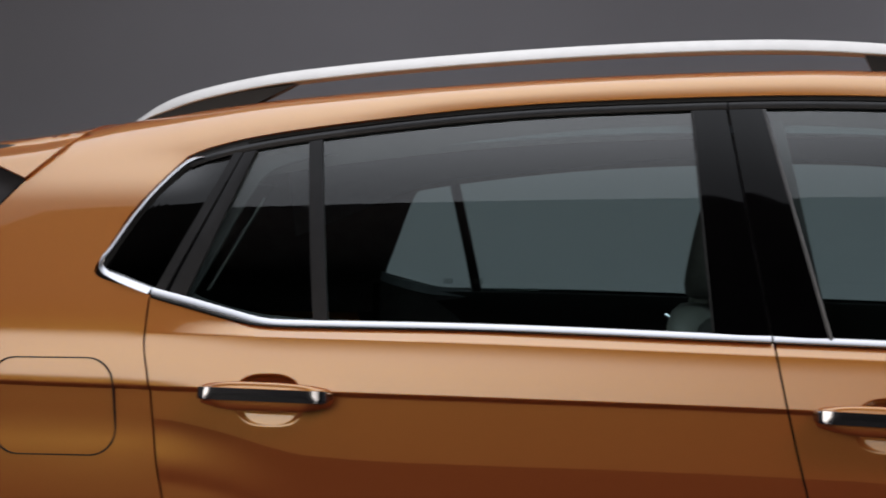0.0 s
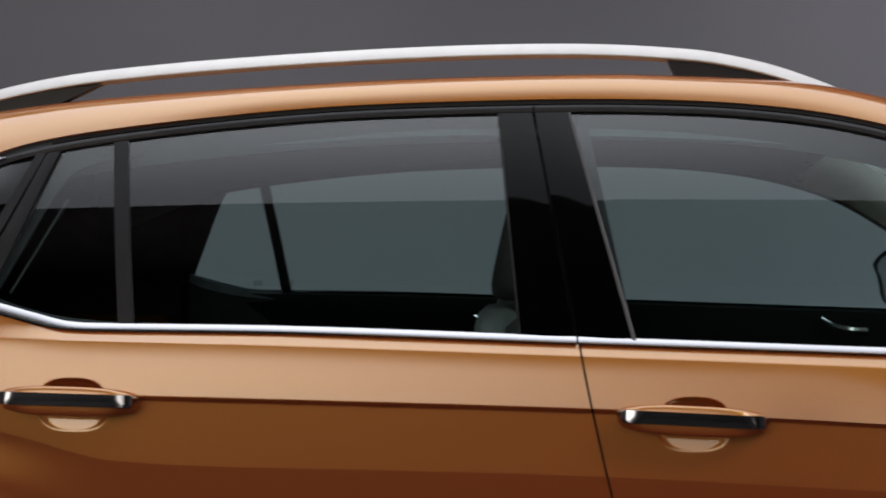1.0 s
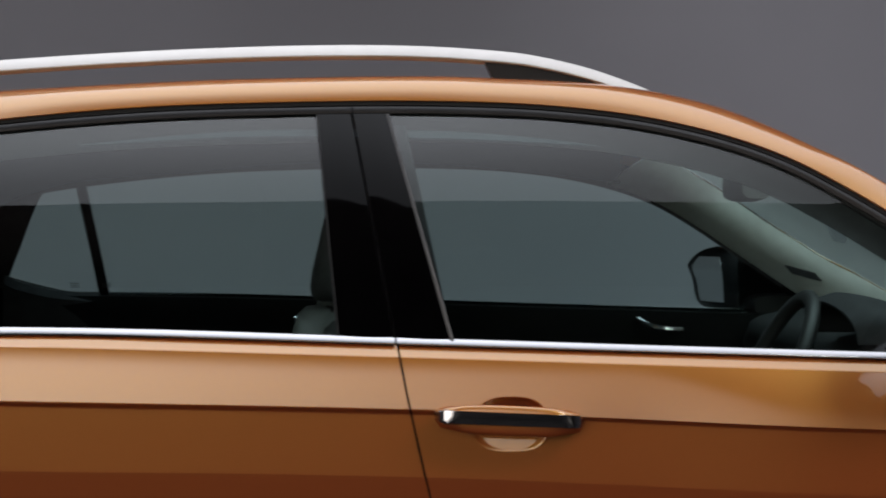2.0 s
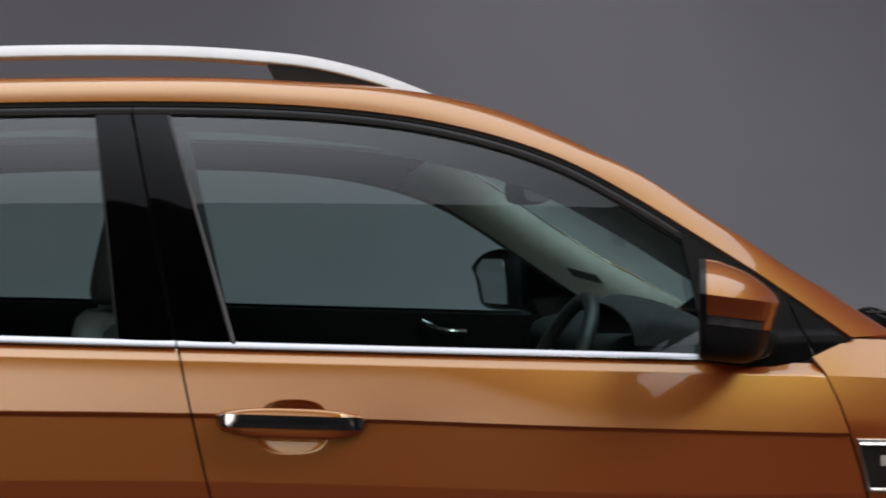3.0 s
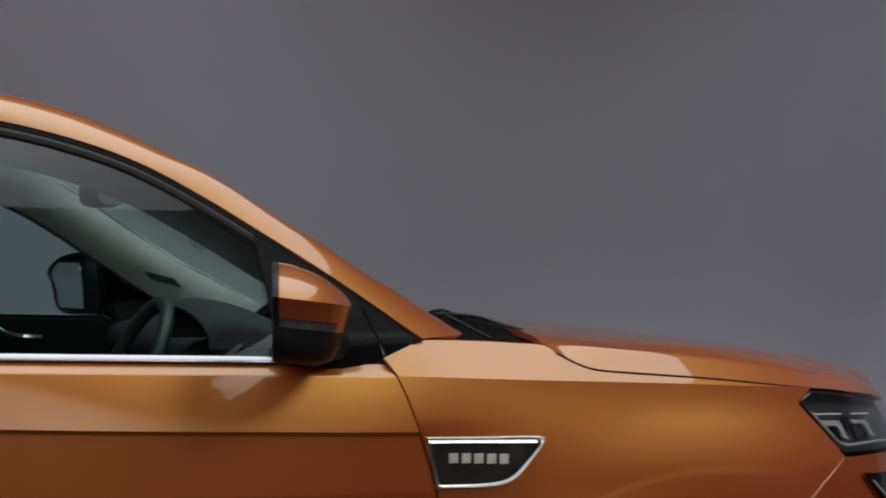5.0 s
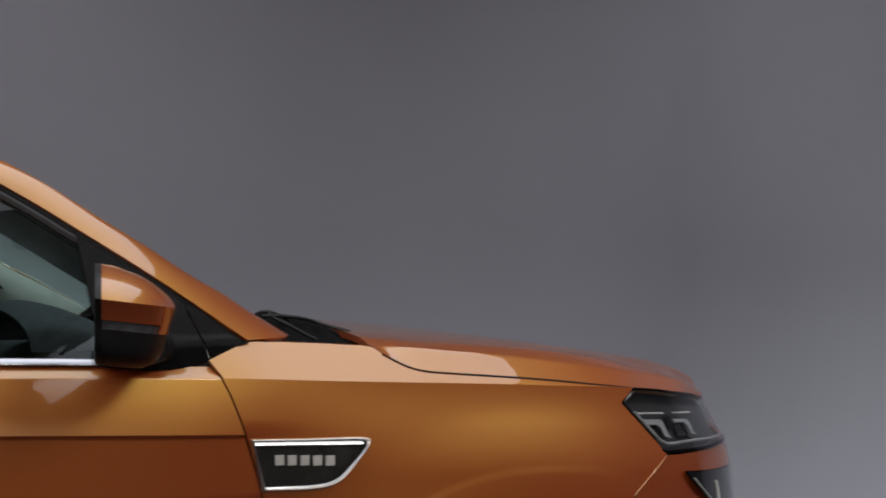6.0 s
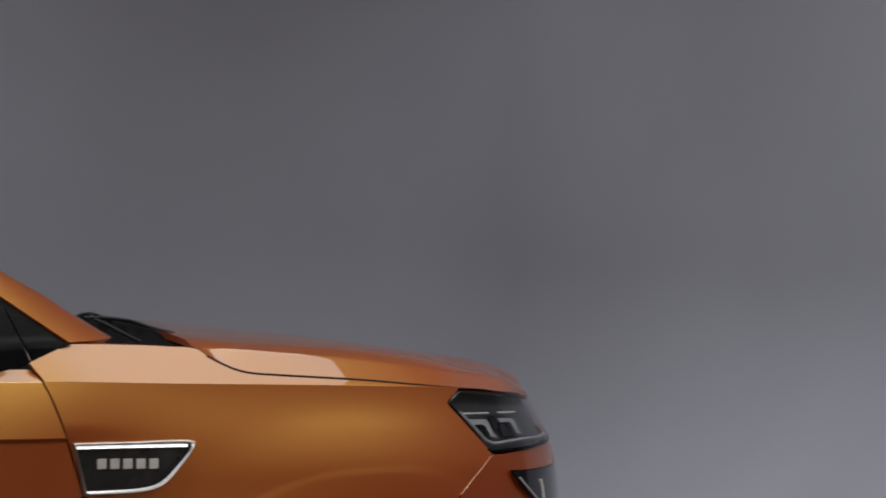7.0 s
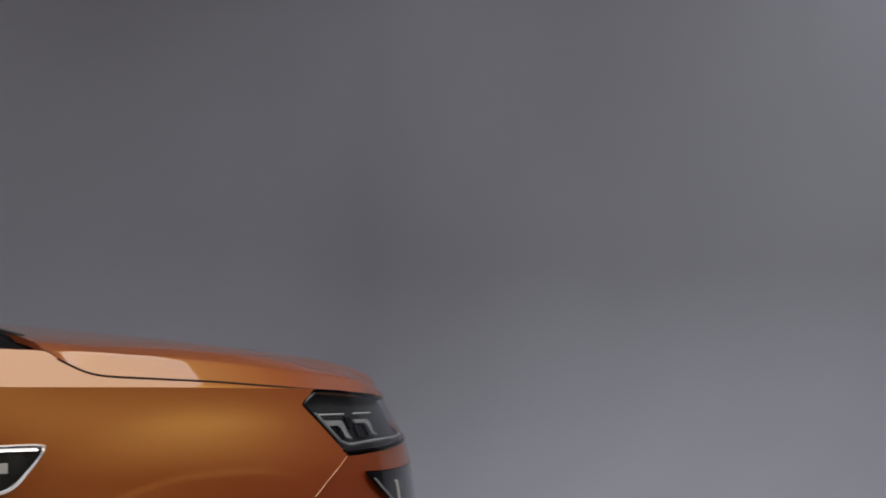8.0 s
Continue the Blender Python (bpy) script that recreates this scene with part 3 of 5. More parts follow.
# ---------------------------------------------------------------- front end
def fender_front(z):
    """Front edge of the wing: the lamp's rear edge, then the bumper seam."""
    return float(np.interp(z, [0.30, 0.60, 0.70, 0.8197, 0.8525, 0.8854, 0.889, 0.986, 0.990, 1.0125], [1.95, 1.93, 1.70, 1.784, 1.830, 1.8795, 1.8805, 1.783, 1.785, 1.820]))


def fender_side():
    grid = []
    for i in range(57):
        u = i / 56
        col = []
        for j in range(41):
            t = j / 40
            x = lerp(1.05, 1.84, u)
            low = arch_z(x)
            for _ in range(3):
                lo, hi = low, ledge_z(x)
                z = lerp(lo, hi, t ** 0.85)
                x = lerp(a_gap(z) + GAP_W, fender_front(z) - 0.0015, u)
            col.append((x, side_y(x, z), z))
        grid.append(col)
    bm = bmesh.new()
    sheet(bm, grid)
    face_out(bm, (0, -1, 0))
    return bm


# The bonnet's shut line: x, z, y; behind it the wing runs up to the windscreen pillar.
CUT = [(1.2934, 1.1008, 0.0778), (1.3078, 1.0891, 0.0662), (1.3294, 1.0762, 0.0537), (1.3518, 1.0652, 0.0432), (1.3766, 1.0588, 0.0376), (1.4303, 1.0531, 0.0343), (1.4854, 1.0484, 0.0322), (1.5995, 1.0383, 0.0307), (1.7215, 1.0242, 0.0380), (1.8120, 1.0134, 0.0580)]
CUT_FRONT = [(1.890, 1.0035, 0.092), (1.975, 0.9925, 0.135), (2.050, 0.9810, 0.205)]
WING_TOP = [(0.980, 1.0890, 0.040), (1.020, 1.1035, 0.054), (1.058, 1.1150, 0.070), (1.10, 1.1145, 0.078), (1.175, 1.1110, 0.083), (1.24, 1.1065, 0.083)]


def fender_top():
    top = path(WING_TOP + CUT, 90)
    rows = [[], [], [], [], [], [], []]
    for x, z, y in top:
        xl = max(x, 0.9985)
        zl = ledge_z(xl)
        yl = side_y(xl, zl - 0.0005)
        for k in range(7):
            t = k / 6
            rows[k].append((lerp(xl, x, t), lerp(yl, y - 0.0015, t), lerp(zl, z - 0.0008, t) + 0.0006 * math.sin(math.pi * t)))
    bm = bmesh.new()
    sheet(bm, rows)
    # the flange that runs in under the pillar and the bonnet's rear corner
    head = [(x, z, y) for x, z, y in top if 1.10 < x < 1.302]
    sheet(bm, [[(x, y - 0.0015 + 0.11 * t, z - 0.0008 + 0.006 * t - 0.012 * t * t) for x, z, y in head] for t in (0, 0.15, 0.5, 1.0)])
    face_out(bm, (0, -0.7, 0.7))
    return bm


def fender():
    bm = fender_side()
    extra = fender_top()
    mesh = bpy.data.meshes.new("tmp")
    extra.to_mesh(mesh)
    extra.free()
    bm.from_mesh(mesh)
    bpy.data.meshes.remove(mesh)
    return bm


fenders = both_sides("front_wing", fender, PAINT, (car, car), thick=0.005, angle=28)

hood_mid = graph([(1.20, 1.130), (1.50, 1.111), (1.63, 1.102), (1.77, 1.088), (1.91, 1.068), (2.06, 1.048), (2.14, 1.032), (2.20, 1.010), (2.25, 0.970), (2.28, 0.935)])
hood_shoulder = graph([(1.28, 1.115), (1.40, 1.106), (1.51, 1.0985), (1.63, 1.0875), (1.72, 1.0765), (1.82, 1.060), (1.88, 1.046), (1.947, 1.032), (2.013, 1.011), (2.067, 0.990), (2.12, 0.974)])


hood_ridge = graph([(1.28, 1.1028), (1.39, 1.0955), (1.45, 1.0895), (1.50, 1.0850), (1.62, 1.0705), (1.72, 1.0570), (1.80, 1.0450), (2.0, 1.010), (2.111, 0.976)])
HOOD_COLS = [0.0, 0.006, 0.0125, 0.019, 0.0225, 0.026] + [0.03 + 0.47 * (k / 30) ** 1.5 for k in range(31)]
HOOD_COLS = HOOD_COLS + [1 - b for b in reversed(HOOD_COLS[:-1])]


def bonnet():
    side = path(CUT + CUT_FRONT + [(2.111, 0.970, 0.262)], 80)
    rows = []
    for i, (x, z, y) in enumerate(side):
        a = i / 80
        row = []
        for j in range(len(HOOD_COLS)):
            b = HOOD_COLS[j]
            e = 1 - abs(2 * b - 1)
            lead = 0.085 * e ** 0.8 * (1 - smooth(a / 0.25)) + 0.146 * (1 - (1 - e) ** 2.3) * smooth((a - 0.45) / 0.55)
            xx = x + lead
            rim = 0.045
            zr = max(z + 0.003, hood_ridge(x))
            zs = max(zr + 0.002, hood_shoulder(x))
            zm = max(hood_mid(xx), zs + 0.002)
            zz = lerp(z, zr, e / rim) if e < rim else graph([(rim, zr), (0.075, lerp(zr, zs, 0.46)), (0.13, zs), (0.30, lerp(zs, zm, 0.62)), (0.65, lerp(zs, zm, 0.92)), (1.0, zm)])(e)
            yy = lerp(y, 2 * MID - y, b)
            row.append((xx, yy, zz))
        rows.append(row)
    bm = bmesh.new()
    sheet(bm, rows)
    face_out(bm, (0, 0, 1))
    return bm


part("bonnet", bonnet(), PAINT, car, thick=0.012, angle=50)


def front_bumper():
    rows = []
    for i in range(25):
        v = i / 24
        row = []
        for j in range(81):
            b = j / 80
            s = 2 * b - 1
            z_top = graph([(0.0, 0.915), (0.55, 0.895), (0.80, 0.883), (0.93, 0.8835), (1.0, 0.8855)])(abs(s))
            z = lerp(0.24, z_top, v)
            start = 1.8805 if z > 0.8854 else fender_front(z)
            if z < 0.80:
                start = max(start, ARCH_F + 0.40 * max(0, 1 - (max(0, z - 0.36) / 0.465) ** 2.4) ** (1 / 2.4))
            end = graph([(0.2, 2.26), (0.75, 2.30), (0.86, 2.28), (0.90, 2.255), (0.95, 2.228), (1.05, 2.165)])(z)
            u0 = ((start - 1.45) / (end - 1.45)) ** 3.0
            ang = lerp(math.asin(min(1, u0 ** 0.5)), math.pi / 2, (1 - abs(s)) ** 1.15)
            x = 1.45 + (end - 1.45) * math.sin(ang) ** (2 / 3.0)
            y = MID - MID * max(0.0, math.cos(ang)) ** (2 / 3.0) + (side_y(start, z) - nose_y(start, z)) * abs(s) ** 4
            row.append((x + 0.0015, y if s < 0 else 2 * MID - y, z))
        rows.append(row)
    bm = bmesh.new()
    sheet(bm, rows)
    face_out(bm, (1, 0, 0))
    return bm


part("front_bumper", front_bumper(), PAINT, car, thick=0.006, angle=50)

# ---------------------------------------------------------------- glass house
def inset(curve, d):
    """A curve in x, z moved d towards the window."""
    out = []
    for i, p in enumerate(curve):
        a, b = curve[max(i - 1, 0)], curve[min(i + 1, len(curve) - 1)]
        t = (b - a) / max(1e-9, np.hypot(*(b - a)))
        out.append((p[0] + t[1] * d, p[1] - t[0] * d))
    return np.array(out)


FRAME_IN = inset(OPEN, 0.0235)


def top_z(x):
    """Height of the glass's upper edge."""
    return float(np.interp(x, FRAME_IN[:, 0], FRAME_IN[:, 1]))


def ribbon(curve, stations):
    """A strip along a curve in x, z; stations: (inset, y offset) across it."""
    lines = [inset(curve, d) for d, _ in stations]
    rows = [[(x, cabin_y(x, z) + dy, z) for x, z in line] for line, (_, dy) in zip(lines, stations)]
    bm = bmesh.new()
    sheet(bm, rows)
    face_out(bm, (0, -1, 0))
    return bm


SPLIT = float(np.interp(-0.136, OPEN[:, 0], OPEN[:, 1]))
REAR_PART = np.array([p for p in OPEN if p[0] < -0.142] + [(-0.1372, SPLIT)])
FRONT_PART = np.array([(-0.1348, SPLIT)] + [p for p in OPEN if -0.13 < p[0] < 1.0])

seal = [(-0.0005, 0.004), (0.0010, 0.004), (0.003, 0.005), (0.008, 0.006), (0.0105, 0.012)]
both_sides("window_seal", lambda: ribbon(OPEN, seal), RUBBER, (car, car), "black rubber seal round the side windows")
frame_sec = [(0.0100, 0.012), (0.0105, 0.001), (0.0120, -0.001), (0.0160, -0.002), (0.0205, 0.0), (0.0222, 0.001), (0.0235, 0.004), (0.0235, 0.014)]
both_sides("window_frame", lambda: ribbon(REAR_PART, frame_sec), BLACK_SATIN, rear_doors, "satin black window frame")
both_sides("window_frame", lambda: ribbon(FRONT_PART, frame_sec), BLACK_SATIN, front_doors, "satin black window frame")


both_sides("header_trim", lambda: ribbon(np.array([p for p in OPEN if p[0] < 0.93]), [(0.026, 0.016), (0.028, 0.024), (0.045, 0.034), (0.060, 0.040), (0.070, 0.043)]), TRIM_DARK, (car, car), "dark trim above the side windows", thick=0.003)


def pane(lt, lb, rt, rb, sink=0.007, cols=28, top=top_z, low=belt_z):
    """A window pane: x of its four corners, at the frame above and the belt below."""
    grid = []
    for i in range(cols + 1):
        u = i / cols
        xt, xb = lerp(lt, rt, u), lerp(lb, rb, u)
        zt, zb = top(xt), low(xb)
        grid.append([(lerp(xb, xt, k / 12), cabin_y(lerp(xb, xt, k / 12), lerp(zb, zt, k / 12)) + sink + min(0.0, 0.32 * (lerp(zb, zt, k / 12) - 1.11)), lerp(zb, zt, k / 12)) for k in range(13)])
    bm = bmesh.new()
    sheet(bm, grid)
    face_out(bm, (0, -1, 0))
    return bm


def post(lt, lb, rt, rb, proud, drop=0.0, cols=6):
    """An upright cover between window panes, slightly crowned, with turned-in edges."""
    grid = []
    zt, zb = top_z, belt_z
    for i in range(cols + 3):
        edge = i in (0, cols + 2)
        u = min(1, max(0, (i - 1) / cols))
        xt, xb = lerp(lt, rt, u), lerp(lb, rb, u)
        col = []
        for k in range(15):
            t = k / 14
            x, z = lerp(xb, xt, t), lerp(zb(xb) + 0.002, zt(xt) + drop, t)
            col.append((x, cabin_y(x, z) + (0.012 if edge else -proud - 0.001 * (1 - (2 * u - 1) ** 2)), z))
        grid.append(col)
    bm = bmesh.new()
    sheet(bm, grid)
    face_out(bm, (0, -1, 0))
    return bm


# rear door: a small fixed pane, its bar, the main pane; behind it the quarter pane
QUARTER_TOP = graph([(-1.16, 1.26), (-1.13, 1.305), (-1.08, 1.37), (-1.045, 1.402), (-1.0, 1.412), (-0.95, 1.424)])
both_sides("quarter_window", lambda: pane(-1.145, -1.168, -0.975, -1.078, 0.006, 14, lambda x: QUARTER_TOP(x) - 0.004, belt_z), DARK_GLASS, (car, car), "dark privacy glass quarter window")
both_sides("fixed_window", lambda: pane(-0.942, -1.034, -0.844, -0.802), GLASS, rear_doors, "small fixed tinted window pane")
both_sides("window_pane", lambda: pane(-0.826, -0.783, -0.190, -0.149), GLASS, rear_doors, "tinted window pane, closed")
both_sides("window_pane", lambda: pane(-0.074, 0.034, 0.785, 0.815), GLASS, front_doors, "tinted window pane, closed")
both_sides("window_bar", lambda: post(-0.848, -0.806, -0.824, -0.781, -0.001), BLACK_SATIN, rear_doors, "satin black upright window bar")
both_sides("rear_frame_bar", lambda: post(-0.960, -1.060, -0.938, -1.032, 0.001), BLACK_SATIN, rear_doors, "satin black slanted window frame")


def slanted(lt, lb, rt, rb, z_top, z_low, proud, n=14):
    grid = []
    for i, u in enumerate((0, 0, 0.5, 1, 1)):
        col = []
        for k in range(n + 1):
            t = k / n
            x, z = lerp(lerp(lb, rb, u), lerp(lt, rt, u), t), lerp(z_low, z_top, t)
            col.append((x, cabin_y(x, z) + (0.012 if i in (0, 4) else -proud), z))
        grid.append(col)
    bm = bmesh.new()
    sheet(bm, grid)
    face_out(bm, (0, -1, 0))
    return bm


both_sides("quarter_bar", lambda: slanted(-0.978, -1.081, -0.9625, -1.063, 1.424, 1.186, 0.001), BLACK_SATIN, (car, car), "satin black slanted quarter window frame")
both_sides("pillar_cover", lambda: post(-0.193, -0.151, -0.1385, -0.0645, 0.002), BLACK_GLOSS, rear_doors, "gloss black pillar cover")
both_sides("pillar_cover", lambda: post(-0.1335, -0.0600, -0.0790, 0.0265, 0.002), BLACK_GLOSS, front_doors, "gloss black pillar cover")
both_sides("pillar_strip", lambda: post(-0.0785, 0.0270, -0.0735, 0.0335, 0.003, cols=2), STRIP_GREY, front_doors, "grey metal strip along the pillar cover")
both_sides("pillar_strip", lambda: post(-0.1965, -0.1545, -0.1935, -0.1515, 0.002, cols=2), BLACK_SATIN, rear_doors)
both_sides("quarter_seal", lambda: ribbon(path([(-1.062, 1.180), (-1.12, 1.200), (-1.160, 1.212), (-1.177, 1.224), (-1.165, 1.252), (-1.122, 1.325), (-1.058, 1.404), (-1.02, 1.421), (-0.955, 1.440)], 50),
                                          [(-0.012, 0.010), (-0.002, 0.002), (0.004, 0.001), (0.008, 0.006)]), RUBBER, (car, car))


def chrome_belt(x0, x1):
    n = int((x1 - x0) / 0.012)
    sec = [(0.0012, 0.004), (0.0014, -0.0052), (0.0024, -0.0064), (0.0038, -0.0058), (0.0105, 0.0006), (0.0118, 0.0026), (0.0122, 0.008)]
    rows = []
    for dz, dy in sec:
        rows.append([(x, cabin_y(x, max(belt_z(x), 1.0)) + dy, belt_z(x) + dz * (1.04 + 0.22 * smooth((-0.86 - x) / 0.08))) for x in [lerp(x0, x1, i / n) for i in range(n + 1)]])
    bm = bmesh.new()
    sheet(bm, rows)
    face_out(bm, (0, -1, 0))
    return bm


both_sides("chrome_strip", lambda: chrome_belt(-1.082, -0.0635), SATIN_CHROME, rear_doors, "bright chrome strip along the window sill")
both_sides("chrome_strip", lambda: chrome_belt(-0.0605, 0.830), SATIN_CHROME, front_doors, "bright chrome strip along the window sill")


def chrome_corner():
    line = path([(-1.086, 1.1890), (-1.12, 1.2015), (-1.156, 1.2155), (-1.1705, 1.2225), (-1.1765, 1.2310), (-1.1745, 1.2430), (-1.163, 1.262), (-1.128, 1.321), (-1.066, 1.402), (-1.050, 1.4135), (-1.030, 1.418)], 60)
    rows = []
    for i in range(61):
        t = i / 60
        w = lerp(0.0068, 0.0042, smooth((t - 0.14) / 0.16)) * (1 - 0.6 * smooth((t - 0.92) / 0.08))
        a, b = line[max(i - 1, 0)], line[min(i + 1, 60)]
        d = (b - a) / np.hypot(*(b - a))
        row = []
        flat = smooth((t - 0.16) / 0.26)
        for off, dy_low, dy_up in ((-1, 0.006, 0.006), (-0.95, -0.005, 0.001), (-0.8, -0.0075, -0.0006), (-0.2, -0.005, -0.0032), (0.5, -0.001, -0.0058), (0.9, 0.002, -0.0066), (1, 0.007, 0.007)):
            dy = lerp(dy_low, dy_up, flat)
            x, z = line[i][0] + d[1] * off * w, line[i][1] - d[0] * off * w
            row.append((x, cabin_y(x, z) + dy, z))
        rows.append(row)
    bm = bmesh.new()
    sheet(bm, rows)
    face_out(bm, (0, -1, 0))
    return bm


both_sides("chrome_corner", chrome_corner, SATIN_CHROME, (car, car), "bright chrome trim round the rear window corner")


def belt_seal(x0, x1):
    n = int((x1 - x0) / 0.02)
    rows = [[(x, side_y(x, belt_z(x) - 0.003) + dy, belt_z(x) + dz) for x in [lerp(x0, x1, i / n) for i in range(n + 1)]]
            for dz, dy in ((-0.0006, 0.001), (-0.0003, -0.0020), (0.0012, -0.0022), (0.0030, 0.003))]
    bm = bmesh.new()
    sheet(bm, rows)
    face_out(bm, (0, -1, 0))
    return bm


both_sides("belt_seal", lambda: belt_seal(-1.078, -0.064), RUBBER, rear_doors)
both_sides("belt_seal", lambda: belt_seal(-0.060, 0.80), RUBBER, front_doors)

# dark liner added behind the shut lines, so that no light shows through them
def liner(gap, z0, z1):
    rows = []
    for k in range(31):
        z = lerp(z0, z1, k / 30)
        rows.append([(gap(z) + d, side_y(gap(z), z) + 0.012, z) for d in (-0.03, 0, 0.03)])
    bm = bmesh.new()
    sheet(bm, rows)
    face_out(bm, (0, -1, 0))
    return bm


both_sides("gap_liner", lambda: liner(c_gap, 0.36, 1.18), GAP, (car, car))
both_sides("gap_liner", lambda: liner(b_gap, 0.36, 1.10), GAP, (car, car))
both_sides("gap_liner", lambda: liner(a_gap, 0.36, 1.09), GAP, (car, car))


# ---------------------------------------------------------------- door handles
def handle_body(h):
    x0, z0, x1, z1 = h
    rows = []
    for i in range(33):
        u = i / 32
        e = 1 - abs(2 * u - 1) ** 3.0
        cx, cz = lerp(x0, x1, u), lerp(z0, z1, u)
        up, dn = lerp(0.010, 0.0235, e ** 0.8), lerp(0.014, 0.0245, e)
        if i in (0, 32):
            up, dn = 0.004, 0.006
        out = -0.004 - 0.030 * (1 - abs(2 * u - 1) ** 5) ** 0.55
        back = 0.004 if e < 0.65 else out + 0.016
        row = []
        for k in range(16):
            a = 2 * math.pi * k / 16
            c, s = math.cos(a), math.sin(a)
            sy, sz = math.copysign(abs(c) ** 0.6, c), math.copysign(abs(s) ** 0.75, s)
            row.append((cx, lerp(back, out, 0.5 + 0.5 * sy), cz + (up if sz > 0 else dn) * sz))
        rows.append(row)
    bm = bmesh.new()
    sheet(bm, rows, closed=True, caps=True)
    bmesh.ops.recalc_face_normals(bm, faces=bm.faces[:])
    return bm


def handle_chrome(h):
    x0, z0, x1, z1 = h
    rows = []
    for i in range(37):
        u = i / 36
        cx, cz = lerp(x0 - 0.001, x1 + 0.001, u), lerp(z0, z1, u) + 0.0025
        out = -0.007 - 0.0305 * (1 - abs(2 * u - 1) ** 14) ** 0.5
        hh = 0.0074 * (1 - abs(2 * u - 1) ** 28) + 0.0033
        tilt = 0.13 * smooth((abs(2 * u - 1) - 0.70) / 0.12)
        row = []
        for dz, dy in ((1.0, 0.010), (0.995, 0.001), (0.97, -0.0013), (0.60, -0.0013), (0.1, -0.0013), (-0.4, -0.0012), (-0.85, -0.0009), (-0.96, 0.0008), (-1.0, 0.006)):
            row.append((cx, out + dy + tilt * hh * dz, cz + hh * dz))
        rows.append(row)
    bm = bmesh.new()
    sheet(bm, rows)
    face_out(bm, (0, -1, 0))
    return bm


for doors, h in ((rear_doors, HANDLES[0]), (front_doors, HANDLES[1])):
    both_sides("door_handle", lambda: handle_body(h), PAINT, doors, "body-coloured door handle", angle=60)
    both_sides("handle_trim", lambda: handle_chrome(h), BRIGHT_CHROME, doors, "chrome strip on the door handle", angle=50)

# ---------------------------------------------------------------- roof rails
RAIL = path([(-1.212, 1.484), (-1.16, 1.517), (-1.104, 1.539), (-0.977, 1.566), (-0.821, 1.584), (-0.517, 1.605), (-0.222, 1.616), (-0.031, 1.6155), (0.10, 1.608), (0.172, 1.600), (0.27, 1.578), (0.33, 1.558), (0.378, 1.539), (0.418, 1.521)], 110)
RAIL_Y = 0.315


def rail_bar():
    rows = []
    for i, (x, z) in enumerate(RAIL):
        end = min(i, 110 - i) / 110
        h = 0.0228 * (0.45 + 0.55 * smooth(end / 0.06))
        w = 0.032 * (0.6 + 0.4 * smooth(end / 0.08))
        sec = ((-0.50, -0.96), (-0.52, -0.90), (-0.49, -0.82), (-0.30, -0.45), (-0.10, -0.10), (-0.04, -0.03), (0.06, 0.0), (0.26, -0.06), (0.42, -0.25), (0.50, -0.60), (0.46, -0.95), (0.40, -1.10), (-0.26, -1.10), (-0.42, -1.03))
        rows.append([(x, RAIL_Y + w * a, z + h * b) for a, b in sec])
    bm = bmesh.new()
    sheet(bm, rows, closed=True, caps=True)
    bmesh.ops.recalc_face_normals(bm, faces=bm.faces[:])
    return bm


def rail_foot(x0, x1, slant):
    """A black foot that fills the gap between rail and roof towards the end."""
    bm = bmesh.new()
    rows = []
    for i in range(15):
        t = i / 14
        x = lerp(x0, x1, t)
        zt = float(np.interp(x, RAIL[:, 0], RAIL[:, 1])) - 0.014
        zb = roof_z(x) - 0.004
        shift = slant * (1 - t) if slant else 0
        zt = max(zt, zb + 0.001)
        rows.append([(x + shift * (z - zb), y, z) for y, z in ((RAIL_Y - 0.013, zb), (RAIL_Y - 0.011, zt), (RAIL_Y + 0.011, zt), (RAIL_Y + 0.016, zb))])
    sheet(bm, rows, closed=True, caps=True)
    bmesh.ops.recalc_face_normals(bm, faces=bm.faces[:])
    return bm


for far in (0, 1):
    bm = rail_bar()
    if far:
        to_far(bm)
    rail = part("roof_rail", bm, RAIL_SILVER, car, "satin silver roof rail", angle=60)
    for x0, x1, s in ((-0.985, -1.19, 2.2), (0.108, 0.372, -0.5)):
        bm = rail_foot(x0, x1, s)
        if far:
            to_far(bm)
        part("rail_foot", bm, BLACK_SATIN, rail, "black plastic rail foot", angle=40)


# ---------------------------------------------------------------- fuel flap
def rounded_rect(x0, x1, z0, z1, r, n=8):
    pts = []
    for cx, cz, a0 in ((x1 - r, z1 - r, 0), (x0 + r, z1 - r, 90), (x0 + r, z0 + r, 180), (x1 - r, z0 + r, 270)):
        for k in range(n + 1):
            a = radians(a0 + 90 * k / n)
            pts.append((cx + r * math.cos(a), cz + r * math.sin(a)))
    return pts


def flap_gap():
    bm = bmesh.new()
    pts = rounded_rect(-1.352, -1.135, 0.9165, 1.079, 0.045)
    rows = [[(cx + (x - cx) * s, side_y(cx + (x - cx) * s, cz + (z - cz) * s) - lift, cz + (z - cz) * s) for x, z in pts for cx, cz in ((-1.2435, 0.998),)]
            for s, lift in ((1.016, -0.002), (1.013, 0.0012), (0.987, 0.0012), (0.984, -0.002))]
    sheet(bm, rows, closed=True)
    face_out(bm, (0, -1, 0))
    return bm


part("fuel_flap", flap_gap(), GAP, car, "fuel flap outlined by its dark shut line")

